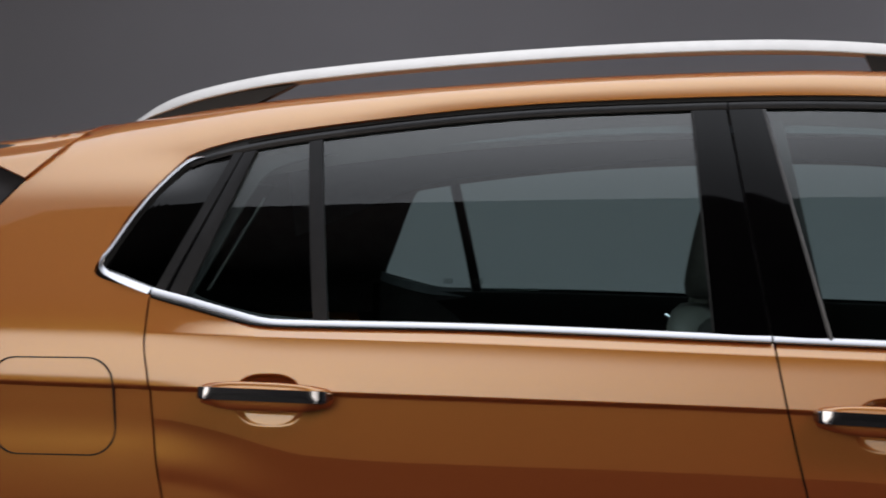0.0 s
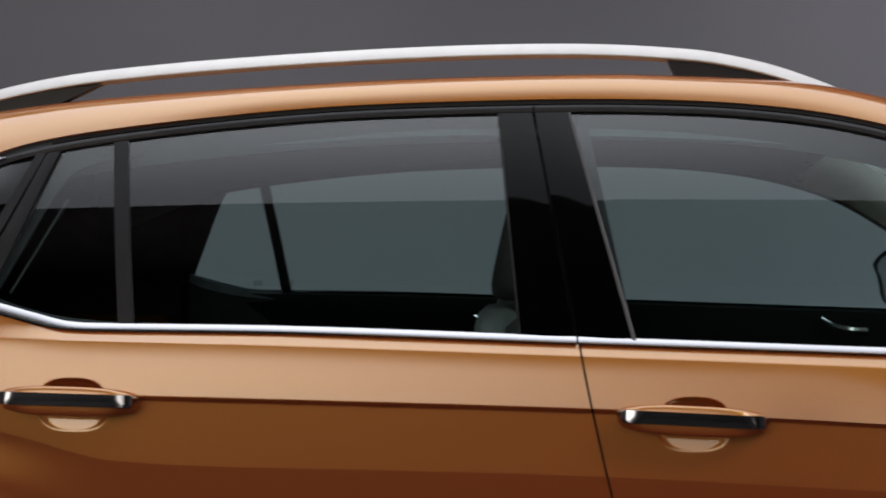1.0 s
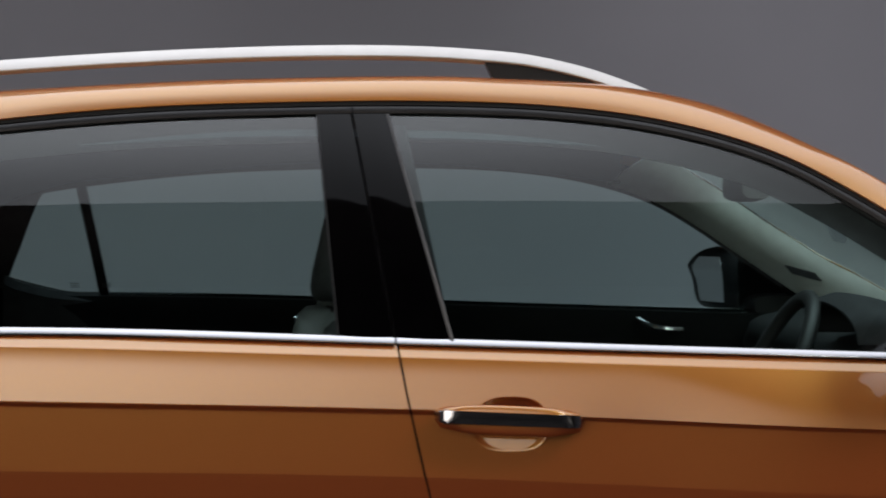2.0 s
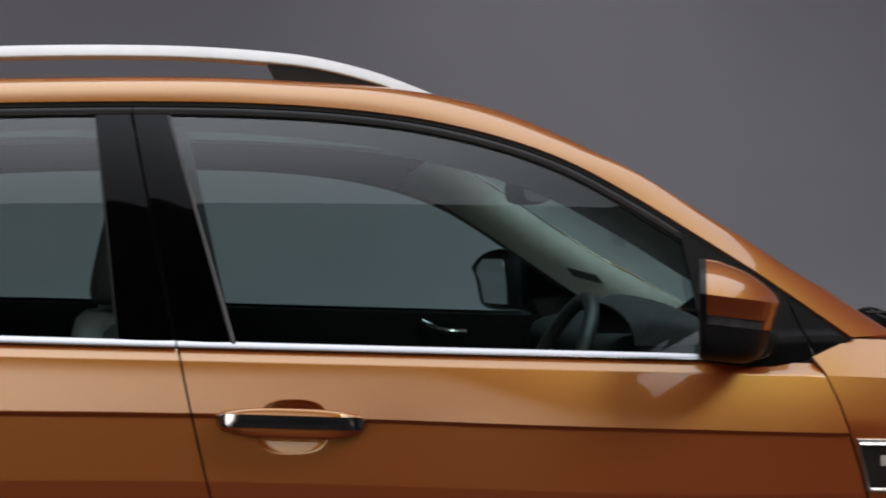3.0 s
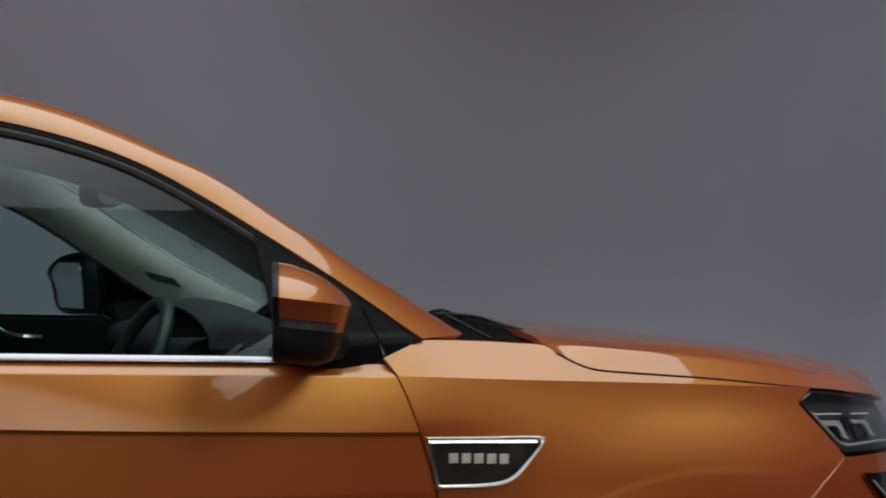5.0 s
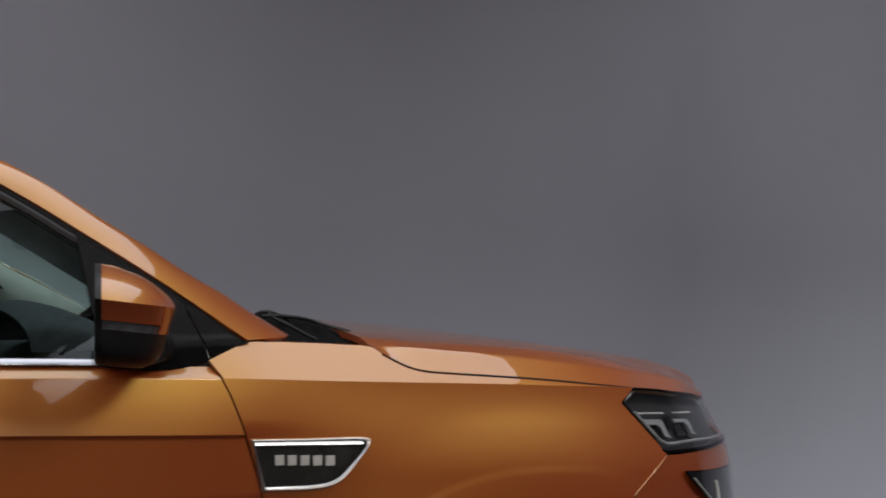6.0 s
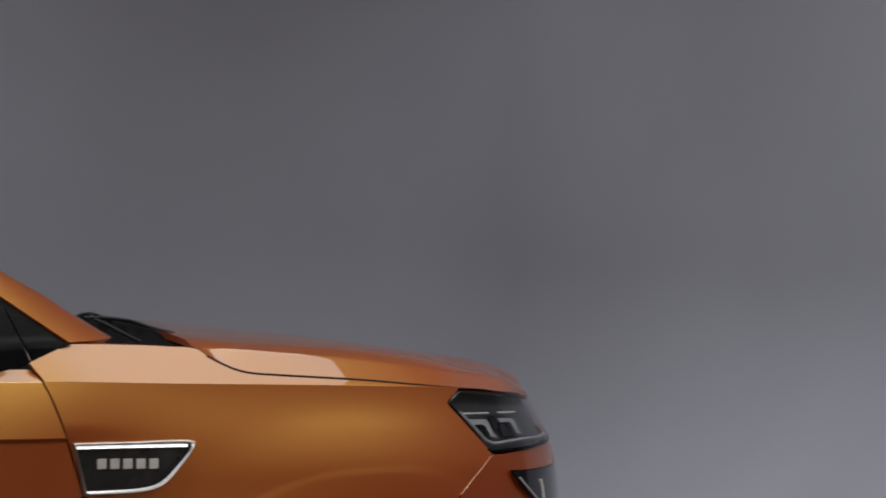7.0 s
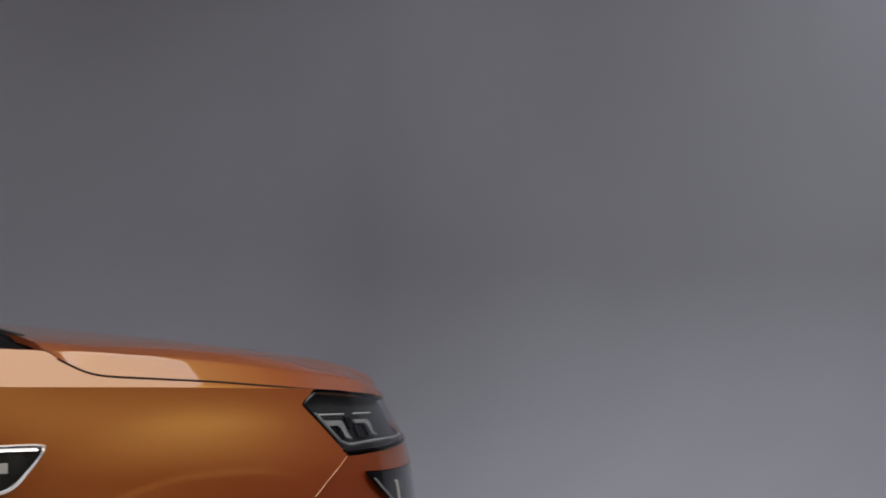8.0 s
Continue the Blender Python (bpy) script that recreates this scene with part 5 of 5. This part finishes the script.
def cowl_corner():
    """The black end of the cowl beside the wing: a low folded moulding that tapers to a point on the bonnet."""
    top = graph([(1.135, 1.118), (1.150, 1.150), (1.171, 1.157), (1.192, 1.152), (1.246, 1.142), (1.29, 1.127), (1.325, 1.118), (1.350, 1.113)])
    bm = bmesh.new()
    rows = []
    for i in range(48):
        x = lerp(1.135, 1.350, i / 47)
        h = top(x)
        row = []
        for k in range(21):
            v = k / 20
            rise = math.sin(math.pi / 2 * min(1, v * 1.7)) ** 0.8 if v < 0.6 else 1 - 0.5 * (v - 0.6) ** 2
            fold = 0.006 * math.sin(150 * (x + 0.10 * v)) * smooth(v * 5) * smooth((1.345 - x) / 0.04) * smooth((x - 1.14) / 0.03)
            row.append((x + 0.12 * v * v, lerp(0.215, 0.56, v), lerp(1.096, h - 0.0035, rise) + fold - 0.02 * max(0, v - 0.3)))
        rows.append(row)
    sheet(bm, rows)
    face_out(bm, (0, -0.4, 1))
    return bm


both_sides("cowl_end", cowl_corner, COWL_BLACK, (car, car), "black cowl end piece", angle=70)


def wiper_link(points, r):
    bm = bmesh.new()
    tube(bm, path(points, 20), r, 8, squash=(1.0, 0.8))
    return bm


part("wiper_arm", wiper_link([(1.148, 0.30, 1.140), (1.156, 0.30, 1.1525), (1.180, 0.30, 1.1570), (1.203, 0.30, 1.1500), (1.222, 0.30, 1.139)], 0.0032), BLACK_SATIN, car, "black wiper arm")
part("wiper_arm", wiper_link([(1.160, 0.28, 1.1500), (1.200, 0.29, 1.1490), (1.242, 0.30, 1.1440), (1.268, 0.31, 1.1390), (1.300, 0.31, 1.1290), (1.345, 0.30, 1.1160)], 0.0042), BLACK_SATIN, car, "black wiper arm")
part("wiper_arm", wiper_link([(1.165, 0.235, 1.1490), (1.195, 0.225, 1.134), (1.222, 0.215, 1.118), (1.240, 0.205, 1.108)], 0.0040), BLACK_SATIN, car, "black wiper arm")


def seam_glint():
    """A thin bead added where bumper and wing meet, to catch a line of highlight."""
    bm = bmesh.new()
    tube(bm, [(x, side_y(x, z) - 0.0002, z) for x, z in path([(1.880, 0.885), (1.830, 0.8525), (1.784, 0.8197)], 14)], 0.0012, 8)
    return bm


both_sides("seam_glint", seam_glint, PAINT, fenders, angle=80)

# ---------------------------------------------------------------- cabin
HEAD = graph([(-1.10, 1.32), (-0.918, 1.392), (-0.854, 1.410), (-0.55, 1.436), (-0.26, 1.449), (0.0, 1.446), (0.25, 1.434), (0.391, 1.420), (0.50, 1.400)])


def headliner():
    rows = []
    for i in range(41):
        x = lerp(-1.22, 0.47, i / 40)
        row = []
        for j in range(29):
            b = j / 28
            e = 1 - abs(2 * b - 1)
            y = lerp(0.225, 2 * MID - 0.225, b)
            top = roof_z(x) - 0.020 + 0.012 * e
            z = lerp(HEAD(x), top, smooth(e / 0.16) ** 0.7)
            row.append((x, y, z))
        rows.append(row)
    bm = bmesh.new()
    sheet(bm, rows)
    face_out(bm, (0, 0, -1))
    return bm


part("headliner", headliner(), FABRIC_GREY, car, "grey fabric headliner", thick=0.006, angle=60)


def pillar_trim():
    low = inset(OPEN, 0.062)
    rows = []
    for (ox, oz), (ex, ez, ey) in zip(low, EDGE):
        if ox < 0.44:
            continue
        iy = cabin_y(ox, oz) + 0.045
        rows.append([(lerp(ox, ex + 0.003, t), lerp(iy, ey + 0.035, t) + 0.020 * math.sin(math.pi * t), lerp(oz, ez - 0.009, t)) for t in [k / 6 for k in range(7)]])
    bm = bmesh.new()
    sheet(bm, rows)
    face_out(bm, (0, 1, 0))
    return bm


both_sides("pillar_trim", pillar_trim, TRIM_PALE, (car, car), "pale grey windscreen pillar trim", thick=0.006, angle=60)


def door_trim(x0, x1, rise):
    rows = []
    prof = [(0.062, 0.004), (0.075, rise), (0.095, 1.25 * rise), (0.112, 0.75 * rise), (0.120, -0.02), (0.120, -0.10), (0.135, -0.20), (0.16, -0.26), (0.16, -0.55)]
    for y, dz in prof:
        rows.append([(x, y + 0.006 * math.sin(9 * x), min(belt_z(x), 1.15) + dz) for x in [lerp(x0, x1, i / 30) for i in range(31)]])
    bm = bmesh.new()
    sheet(bm, rows)
    face_out(bm, (0, 1, 0.3))
    return bm


for doors, x0, x1 in ((rear_doors, -1.05, -0.07), (front_doors, -0.05, 1.00)):
    part("door_trim", door_trim(x0, x1, 0.001), COWL_BLACK, doors[0], "dark plastic inner door trim", thick=0.004)
    bm = door_trim(x0, x1, 0.005)
    to_far(bm)
    part("door_trim", bm, COWL_BLACK, doors[1], "dark plastic inner door trim", thick=0.004)


def inner_pull(x0, z0):
    """The door's inner handle and its bezel."""
    bm = bmesh.new()
    tube(bm, path([(x0, 0.128, z0 + 0.012), (x0 + 0.03, 0.142, z0 - 0.004), (x0 + 0.07, 0.146, z0 - 0.012), (x0 + 0.11, 0.134, z0 - 0.014)], 12), 0.008, 8, squash=(0.7, 1.0))
    return bm


both_sides("inner_handle", lambda: inner_pull(0.525, 1.062), CHROME, front_doors, "chrome inner door handle")
both_sides("inner_handle", lambda: inner_pull(-0.318, 1.066), CHROME, rear_doors, "chrome inner door handle")


def pillar_inner(lt, lb, rt, rb, z0, z1, sink):
    grid = []
    for i in range(7):
        u = i / 6
        grid.append([(lerp(lerp(lb, rb, u), lerp(lt, rt, u), k / 10), cabin_y(0, max(1.1, lerp(z0, z1, k / 10))) + sink + 0.022 * (1 - (2 * u - 1) ** 2), lerp(z0, z1, k / 10)) for k in range(11)])
    bm = bmesh.new()
    sheet(bm, grid)
    face_out(bm, (0, 1, 0))
    return bm


both_sides("post_trim", lambda: pillar_inner(-0.195, -0.150, -0.045, 0.035, 1.09, 1.47, 0.022), TRIM_DARK, (car, car), "dark pillar trim", thick=0.004)


def rear_trim():
    """The wide inner lining behind the rear doors."""
    rows = []
    edge = path([(-1.000, 1.08), (-1.020, 1.14), (-1.026, 1.172), (-1.016, 1.195), (-0.985, 1.26), (-0.945, 1.345), (-0.920, 1.384), (-0.88, 1.404), (-0.80, 1.418)], 40)
    for x, z in edge:
        rows.append([(lerp(x, -1.60, t), cabin_y(lerp(x, -1.3, t), z) + 0.028 + 0.03 * smooth(t * 3), z + 0.03 * t * (z > 1.3)) for t in [k / 8 for k in range(9)]])
    bm = bmesh.new()
    sheet(bm, rows)
    face_out(bm, (0, 1, 0))
    return bm


both_sides("rear_lining", rear_trim, TRIM_DARK, (car, car), "dark inner lining behind the rear door", thick=0.005, angle=60)


def belt_lining():
    rows = []
    for x in [lerp(-1.03, -0.80, i / 16) for i in range(17)]:
        z = graph([(-1.03, 1.185), (-1.018, 1.178), (-0.96, 1.160), (-0.90, 1.148), (-0.80, 1.140)])(x)
        rows.append([(x, cabin_y(x, z) + 0.018 + d, z - h) for d, h in ((0.0, 0.01), (0.012, 0.0), (0.03, 0.0), (0.045, 0.02), (0.05, 0.12))])
    bm = bmesh.new()
    sheet(bm, rows)
    face_out(bm, (0, 1, 0.3))
    return bm


def trim_edge():
    bm = bmesh.new()
    tube(bm, path([(-0.915, 0.145, 1.345), (-0.962, 0.125, 1.262), (-1.003, 0.105, 1.188)], 12), 0.0035, 8, squash=(1.0, 0.6))
    return bm


part("trim_edge", trim_edge(), STRIP_GREY, rear_doors[0], "grey edge of the inner pillar lining")


def etched_mark(x0):
    """A small block of grey print on the glass."""
    bm = bmesh.new()
    for r in range(3):
        for k in range(4):
            x, z = x0 + 0.006 * k + (0.001 if r % 2 else 0), 1.1535 + 0.0048 * r
            y = cabin_y(x, z) + 0.0064
            box(bm, x, x + 0.0045, y - 0.0003, y + 0.0003, z, z + 0.0026)
    return bm


for x_mark in (-0.878, -0.800):
    bm = etched_mark(x_mark)
    to_far(bm)
    part("glass_mark", bm, STRIP_GREY, rear_doors[1], "small grey print on the window glass")


both_sides("sill_lining", belt_lining, TRIM_DARK, rear_doors, "dark window sill lining", thick=0.003)


def dashboard():
    prof = path([(1.16, 1.085), (1.05, 1.098), (0.93, 1.104), (0.82, 1.092), (0.775, 1.074), (0.765, 1.04), (0.79, 1.00), (0.80, 0.86), (0.86, 0.70)], 30)
    rows = []
    for j in range(25):
        b = j / 24
        y = lerp(0.135, 2 * MID - 0.135, b)
        e = 1 - abs(2 * b - 1)
        rows.append([(x + 0.02 * (1 - e), y, z - 0.03 * (1 - smooth(e / 0.08))) for x, z in prof])
    bm = bmesh.new()
    sheet(bm, rows)
    face_out(bm, (-0.5, 0, 1))
    return bm


DASH = surface("grey_dash_plastic", (0.018, 0.019, 0.020), (0.028, 0.029, 0.031), 0.7, 30, bump=0.3, bump_scale=600, spec=0.12)
part("dashboard", dashboard(), DASH, car, "grey soft plastic dashboard", thick=0.01, angle=50)


def binnacle():
    bm = bmesh.new()
    rows = []
    for i in range(13):
        t = i / 12
        x = lerp(0.735, 0.94, t)
        h = 0.085 * (1 - t ** 2.4) * (0.80 + 0.20 * smooth(t / 0.15))
        row = []
        for k in range(17):
            a = math.pi * k / 16
            row.append((x - 0.02 * math.sin(a) * (1 - t), 0.47 - 0.205 * math.cos(a), 1.095 + h * max(0.0, math.sin(a)) ** 0.6))
        rows.append(row)
    sheet(bm, rows)
    face_out(bm, (0, 0, 1))
    return bm


part("instrument_hood", binnacle(), TRIM_DARK, car, "dark instrument hood", thick=0.006, angle=50)


def side_vent():
    bm = bmesh.new()
    rows = [[(lerp(0.883, 0.955, u) + 0.018 * v, lerp(1.599, 1.585, u) + 0.002 * v, lerp(1.207, 1.187, u) - 0.020 * v) for v in (0, 0.5, 1)] for u in [k / 6 for k in range(7)]]
    sheet(bm, rows)
    face_out(bm, (0, -1, 0.3))
    return bm


part("pillar_vent", side_vent(), TRIM_DARK, car, "dark speaker grille in the pillar trim", thick=0.012)


def steering_wheel():
    bm = bmesh.new()
    c = Vector((0.612, 0.47, 1.005))
    ax = Vector((0.90, 0, -0.44)).normalized()
    up = Vector((0.44, 0, 0.90)).normalized()
    side = Vector((0, 1, 0))
    rows = []
    for i in range(48):
        a = 2 * math.pi * i / 48
        d = side * math.cos(a) + up * math.sin(a)
        rows.append([c + d * (0.183 + 0.0155 * math.cos(b)) + ax * (0.0135 * math.sin(b)) for b in [2 * math.pi * k / 10 for k in range(10)]])
    rows.append(rows[0])
    sheet(bm, rows, closed=True)
    for a in (0, math.pi, -math.pi / 2):
        d = side * math.cos(a) + up * math.sin(a)
        tube(bm, [c + ax * 0.03 + d * 0.04, c + ax * 0.02 + d * 0.11, c + d * 0.175], [0.024, 0.018, 0.013], 8)
    tube(bm, [c + ax * 0.0, c + ax * 0.035, c + ax * 0.07], [0.065, 0.072, 0.05], 18)
    bmesh.ops.remove_doubles(bm, verts=bm.verts[:], dist=0.0002)
    return bm


part("steering_wheel", steering_wheel(), surface("grey_leather", (0.022, 0.022, 0.023), (0.034, 0.034, 0.036), 0.45, 40, bump=0.3, bump_scale=500), car, "dark leather steering wheel", angle=60)


def cushion(x0, x1, y0, y1, z0, z1, lean=0.0, puff=0.035):
    """A padded block: rounded edges, slightly swollen faces, leaning back by lean over its height."""
    bm = bmesh.new()
    bmesh.ops.create_cube(bm, size=2.0)
    bmesh.ops.subdivide_edges(bm, edges=bm.edges[:], cuts=7, use_grid_fill=True)
    for v in bm.verts:
        p = v.co
        n = (abs(p.x) ** 5 + abs(p.y) ** 5 + abs(p.z) ** 5) ** 0.2
        q = p / n
        x, y, z = [lerp(a, b, 0.5 + 0.5 * w) for (a, b), w in zip(((x0, x1), (y0, y1), (z0, z1)), q)]
        v.co = (x - lean * (z - z0) / (z1 - z0) + puff * 0.3 * math.cos(q.y * 3.1) * (1 if q.x > 0 else 0), y, z)
    return bm


for y0 in (0.235, 1.055):
    seat = part("front_seat", cushion(-0.165, -0.015, y0, y0 + 0.47, 0.62, 1.135, 0.06), FABRIC_DARK, car, "dark cloth front seat", angle=70)
    part("headrest", cushion(-0.226, -0.110, y0 + 0.11, y0 + 0.36, 1.165, 1.365, -0.045), FABRIC_DARK, seat, "dark padded headrest", angle=70)
    part("seat_base", cushion(-0.14, 0.42, y0, y0 + 0.47, 0.42, 0.66), FABRIC_DARK, seat, angle=70)
    part("seat_shell", cushion(-0.250, -0.165, y0 + 0.03, y0 + 0.44, 0.70, 1.155, 0.0), surface("grey_seat_shell", (0.10, 0.105, 0.105), (0.13, 0.135, 0.135), 0.5, 30), seat, "grey seat back shell", angle=70)
bench = part("rear_bench", cushion(-1.10, -0.92, 0.22, 2 * MID - 0.22, 0.60, 1.09, 0.08), FABRIC_DARK, car, "dark cloth rear bench", angle=70)
part("bench_base", cushion(-1.0, -0.48, 0.22, 2 * MID - 0.22, 0.42, 0.64), FABRIC_DARK, bench, angle=70)


def cabin_mirror():
    bm = bmesh.new()
    rows = []
    for i in range(9):
        t = i / 8
        s = 0.55 + 0.45 * math.sin(math.pi * min(1, max(0, 0.12 + 0.76 * t))) ** 0.4
        y = lerp(MID - 0.115, MID + 0.115, t)
        rows.append([(0.655 + 0.035 * s * math.copysign(abs(math.cos(a)) ** 0.6, math.cos(a)), y, 1.385 + 0.034 * s * math.copysign(abs(math.sin(a)) ** 0.6, math.sin(a)))
                     for a in [2 * math.pi * k / 14 for k in range(14)]])
    sheet(bm, rows, closed=True, caps=True)
    tube(bm, [(0.67, MID, 1.40), (0.69, MID, 1.43), (0.70, MID, 1.46)], 0.014, 8)
    bmesh.ops.recalc_face_normals(bm, faces=bm.faces[:])
    return bm


part("cabin_mirror", cabin_mirror(), surface("grey_mirror_case", (0.09, 0.092, 0.094), (0.12, 0.122, 0.125), 0.5, 30), car, "grey cabin mirror behind the windscreen", angle=50)

# ---------------------------------------------------------------- underbody and wheels
bm = bmesh.new()
box(bm, -1.70, 2.05, 0.26, 2 * MID - 0.26, 0.24, 0.46, 0.02)
part("underbody", bm, TRIM_DARK, car, "dark underbody")


def sill():
    bm = bmesh.new()
    rows = []
    for y, z in ((0.10, 0.36), (0.035, 0.355), (0.03, 0.30), (0.05, 0.24), (0.14, 0.22), (0.28, 0.24)):
        rows.append([(x, y, z) for x in [lerp(-0.72, 1.20, i / 12) for i in range(13)]])
    sheet(bm, rows)
    face_out(bm, (0, -1, 0))
    return bm


both_sides("sill", sill, BLACK_SATIN, (car, car), "black plastic sill", thick=0.004)


def arch_liner(c):
    bm = bmesh.new()
    rows = []
    for k in range(25):
        a = math.pi * k / 24
        r, rz = 0.405, 0.462
        rows.append([(c + r * math.cos(a), y, 0.36 + rz * math.sin(a) + d) for y, d in ((0.02, -0.004), (0.06, 0.0), (0.36, -0.01), (0.40, -0.06))])
    sheet(bm, rows)
    face_out(bm, (0, 0, -1))
    return bm


def tyre_mesh():
    prof = [(0.09, 0.225), (0.10, 0.235), (0.108, 0.27), (0.105, 0.31), (0.085, 0.330), (0.05, 0.335), (0.0, 0.336), (-0.05, 0.335), (-0.085, 0.330), (-0.105, 0.31), (-0.108, 0.27), (-0.10, 0.235), (-0.09, 0.225)]
    bm = bmesh.new()
    rows = []
    for i in range(49):
        a = 2 * math.pi * (i % 48) / 48
        rows.append([(r * math.cos(a), w, r * math.sin(a)) for w, r in prof])
    sheet(bm, rows)
    bmesh.ops.remove_doubles(bm, verts=bm.verts[:], dist=0.0002)
    bmesh.ops.recalc_face_normals(bm, faces=bm.faces[:])
    return bm


def rim_mesh():
    bm = bmesh.new()
    rows = []
    for i in range(49):
        a = 2 * math.pi * (i % 48) / 48
        rows.append([(r * math.cos(a), w, r * math.sin(a)) for w, r in ((-0.098, 0.228), (-0.09, 0.215), (-0.02, 0.20), (0.09, 0.21))])
    sheet(bm, rows)
    for k in range(5):
        a = 2 * math.pi * k / 5
        d = Vector((math.cos(a), 0, math.sin(a)))
        tube(bm, [d * 0.03 + Vector((0, -0.07, 0)), d * 0.12 + Vector((0, -0.075, 0)), d * 0.212 + Vector((0, -0.085, 0))], [0.034, 0.024, 0.030], 8, squash=(1, 0.6))
    tube(bm, [Vector((0, -0.09, 0)), Vector((0, -0.05, 0)), Vector((0, 0.02, 0))], [0.045, 0.06, 0.06], 16)
    bmesh.ops.remove_doubles(bm, verts=bm.verts[:], dist=0.0002)
    return bm


for c in (ARCH_F, ARCH_R):
    both_sides("arch_liner", lambda: arch_liner(c), TRIM_DARK, (car, car), thick=0.004)
    for far in (0, 1):
        made = []
        for build in (tyre_mesh, rim_mesh):
            bm = build()
            bmesh.ops.translate(bm, verts=bm.verts[:], vec=(c, 0.135, 0.336))
            if far:
                to_far(bm)
            made.append(bm)
        tyre = part("wheel", made[0], TYRE, car, "black tyre on a five-spoke alloy rim", angle=50)
        part("rim", made[1], ALLOY, tyre, "silver five-spoke alloy rim", angle=40)
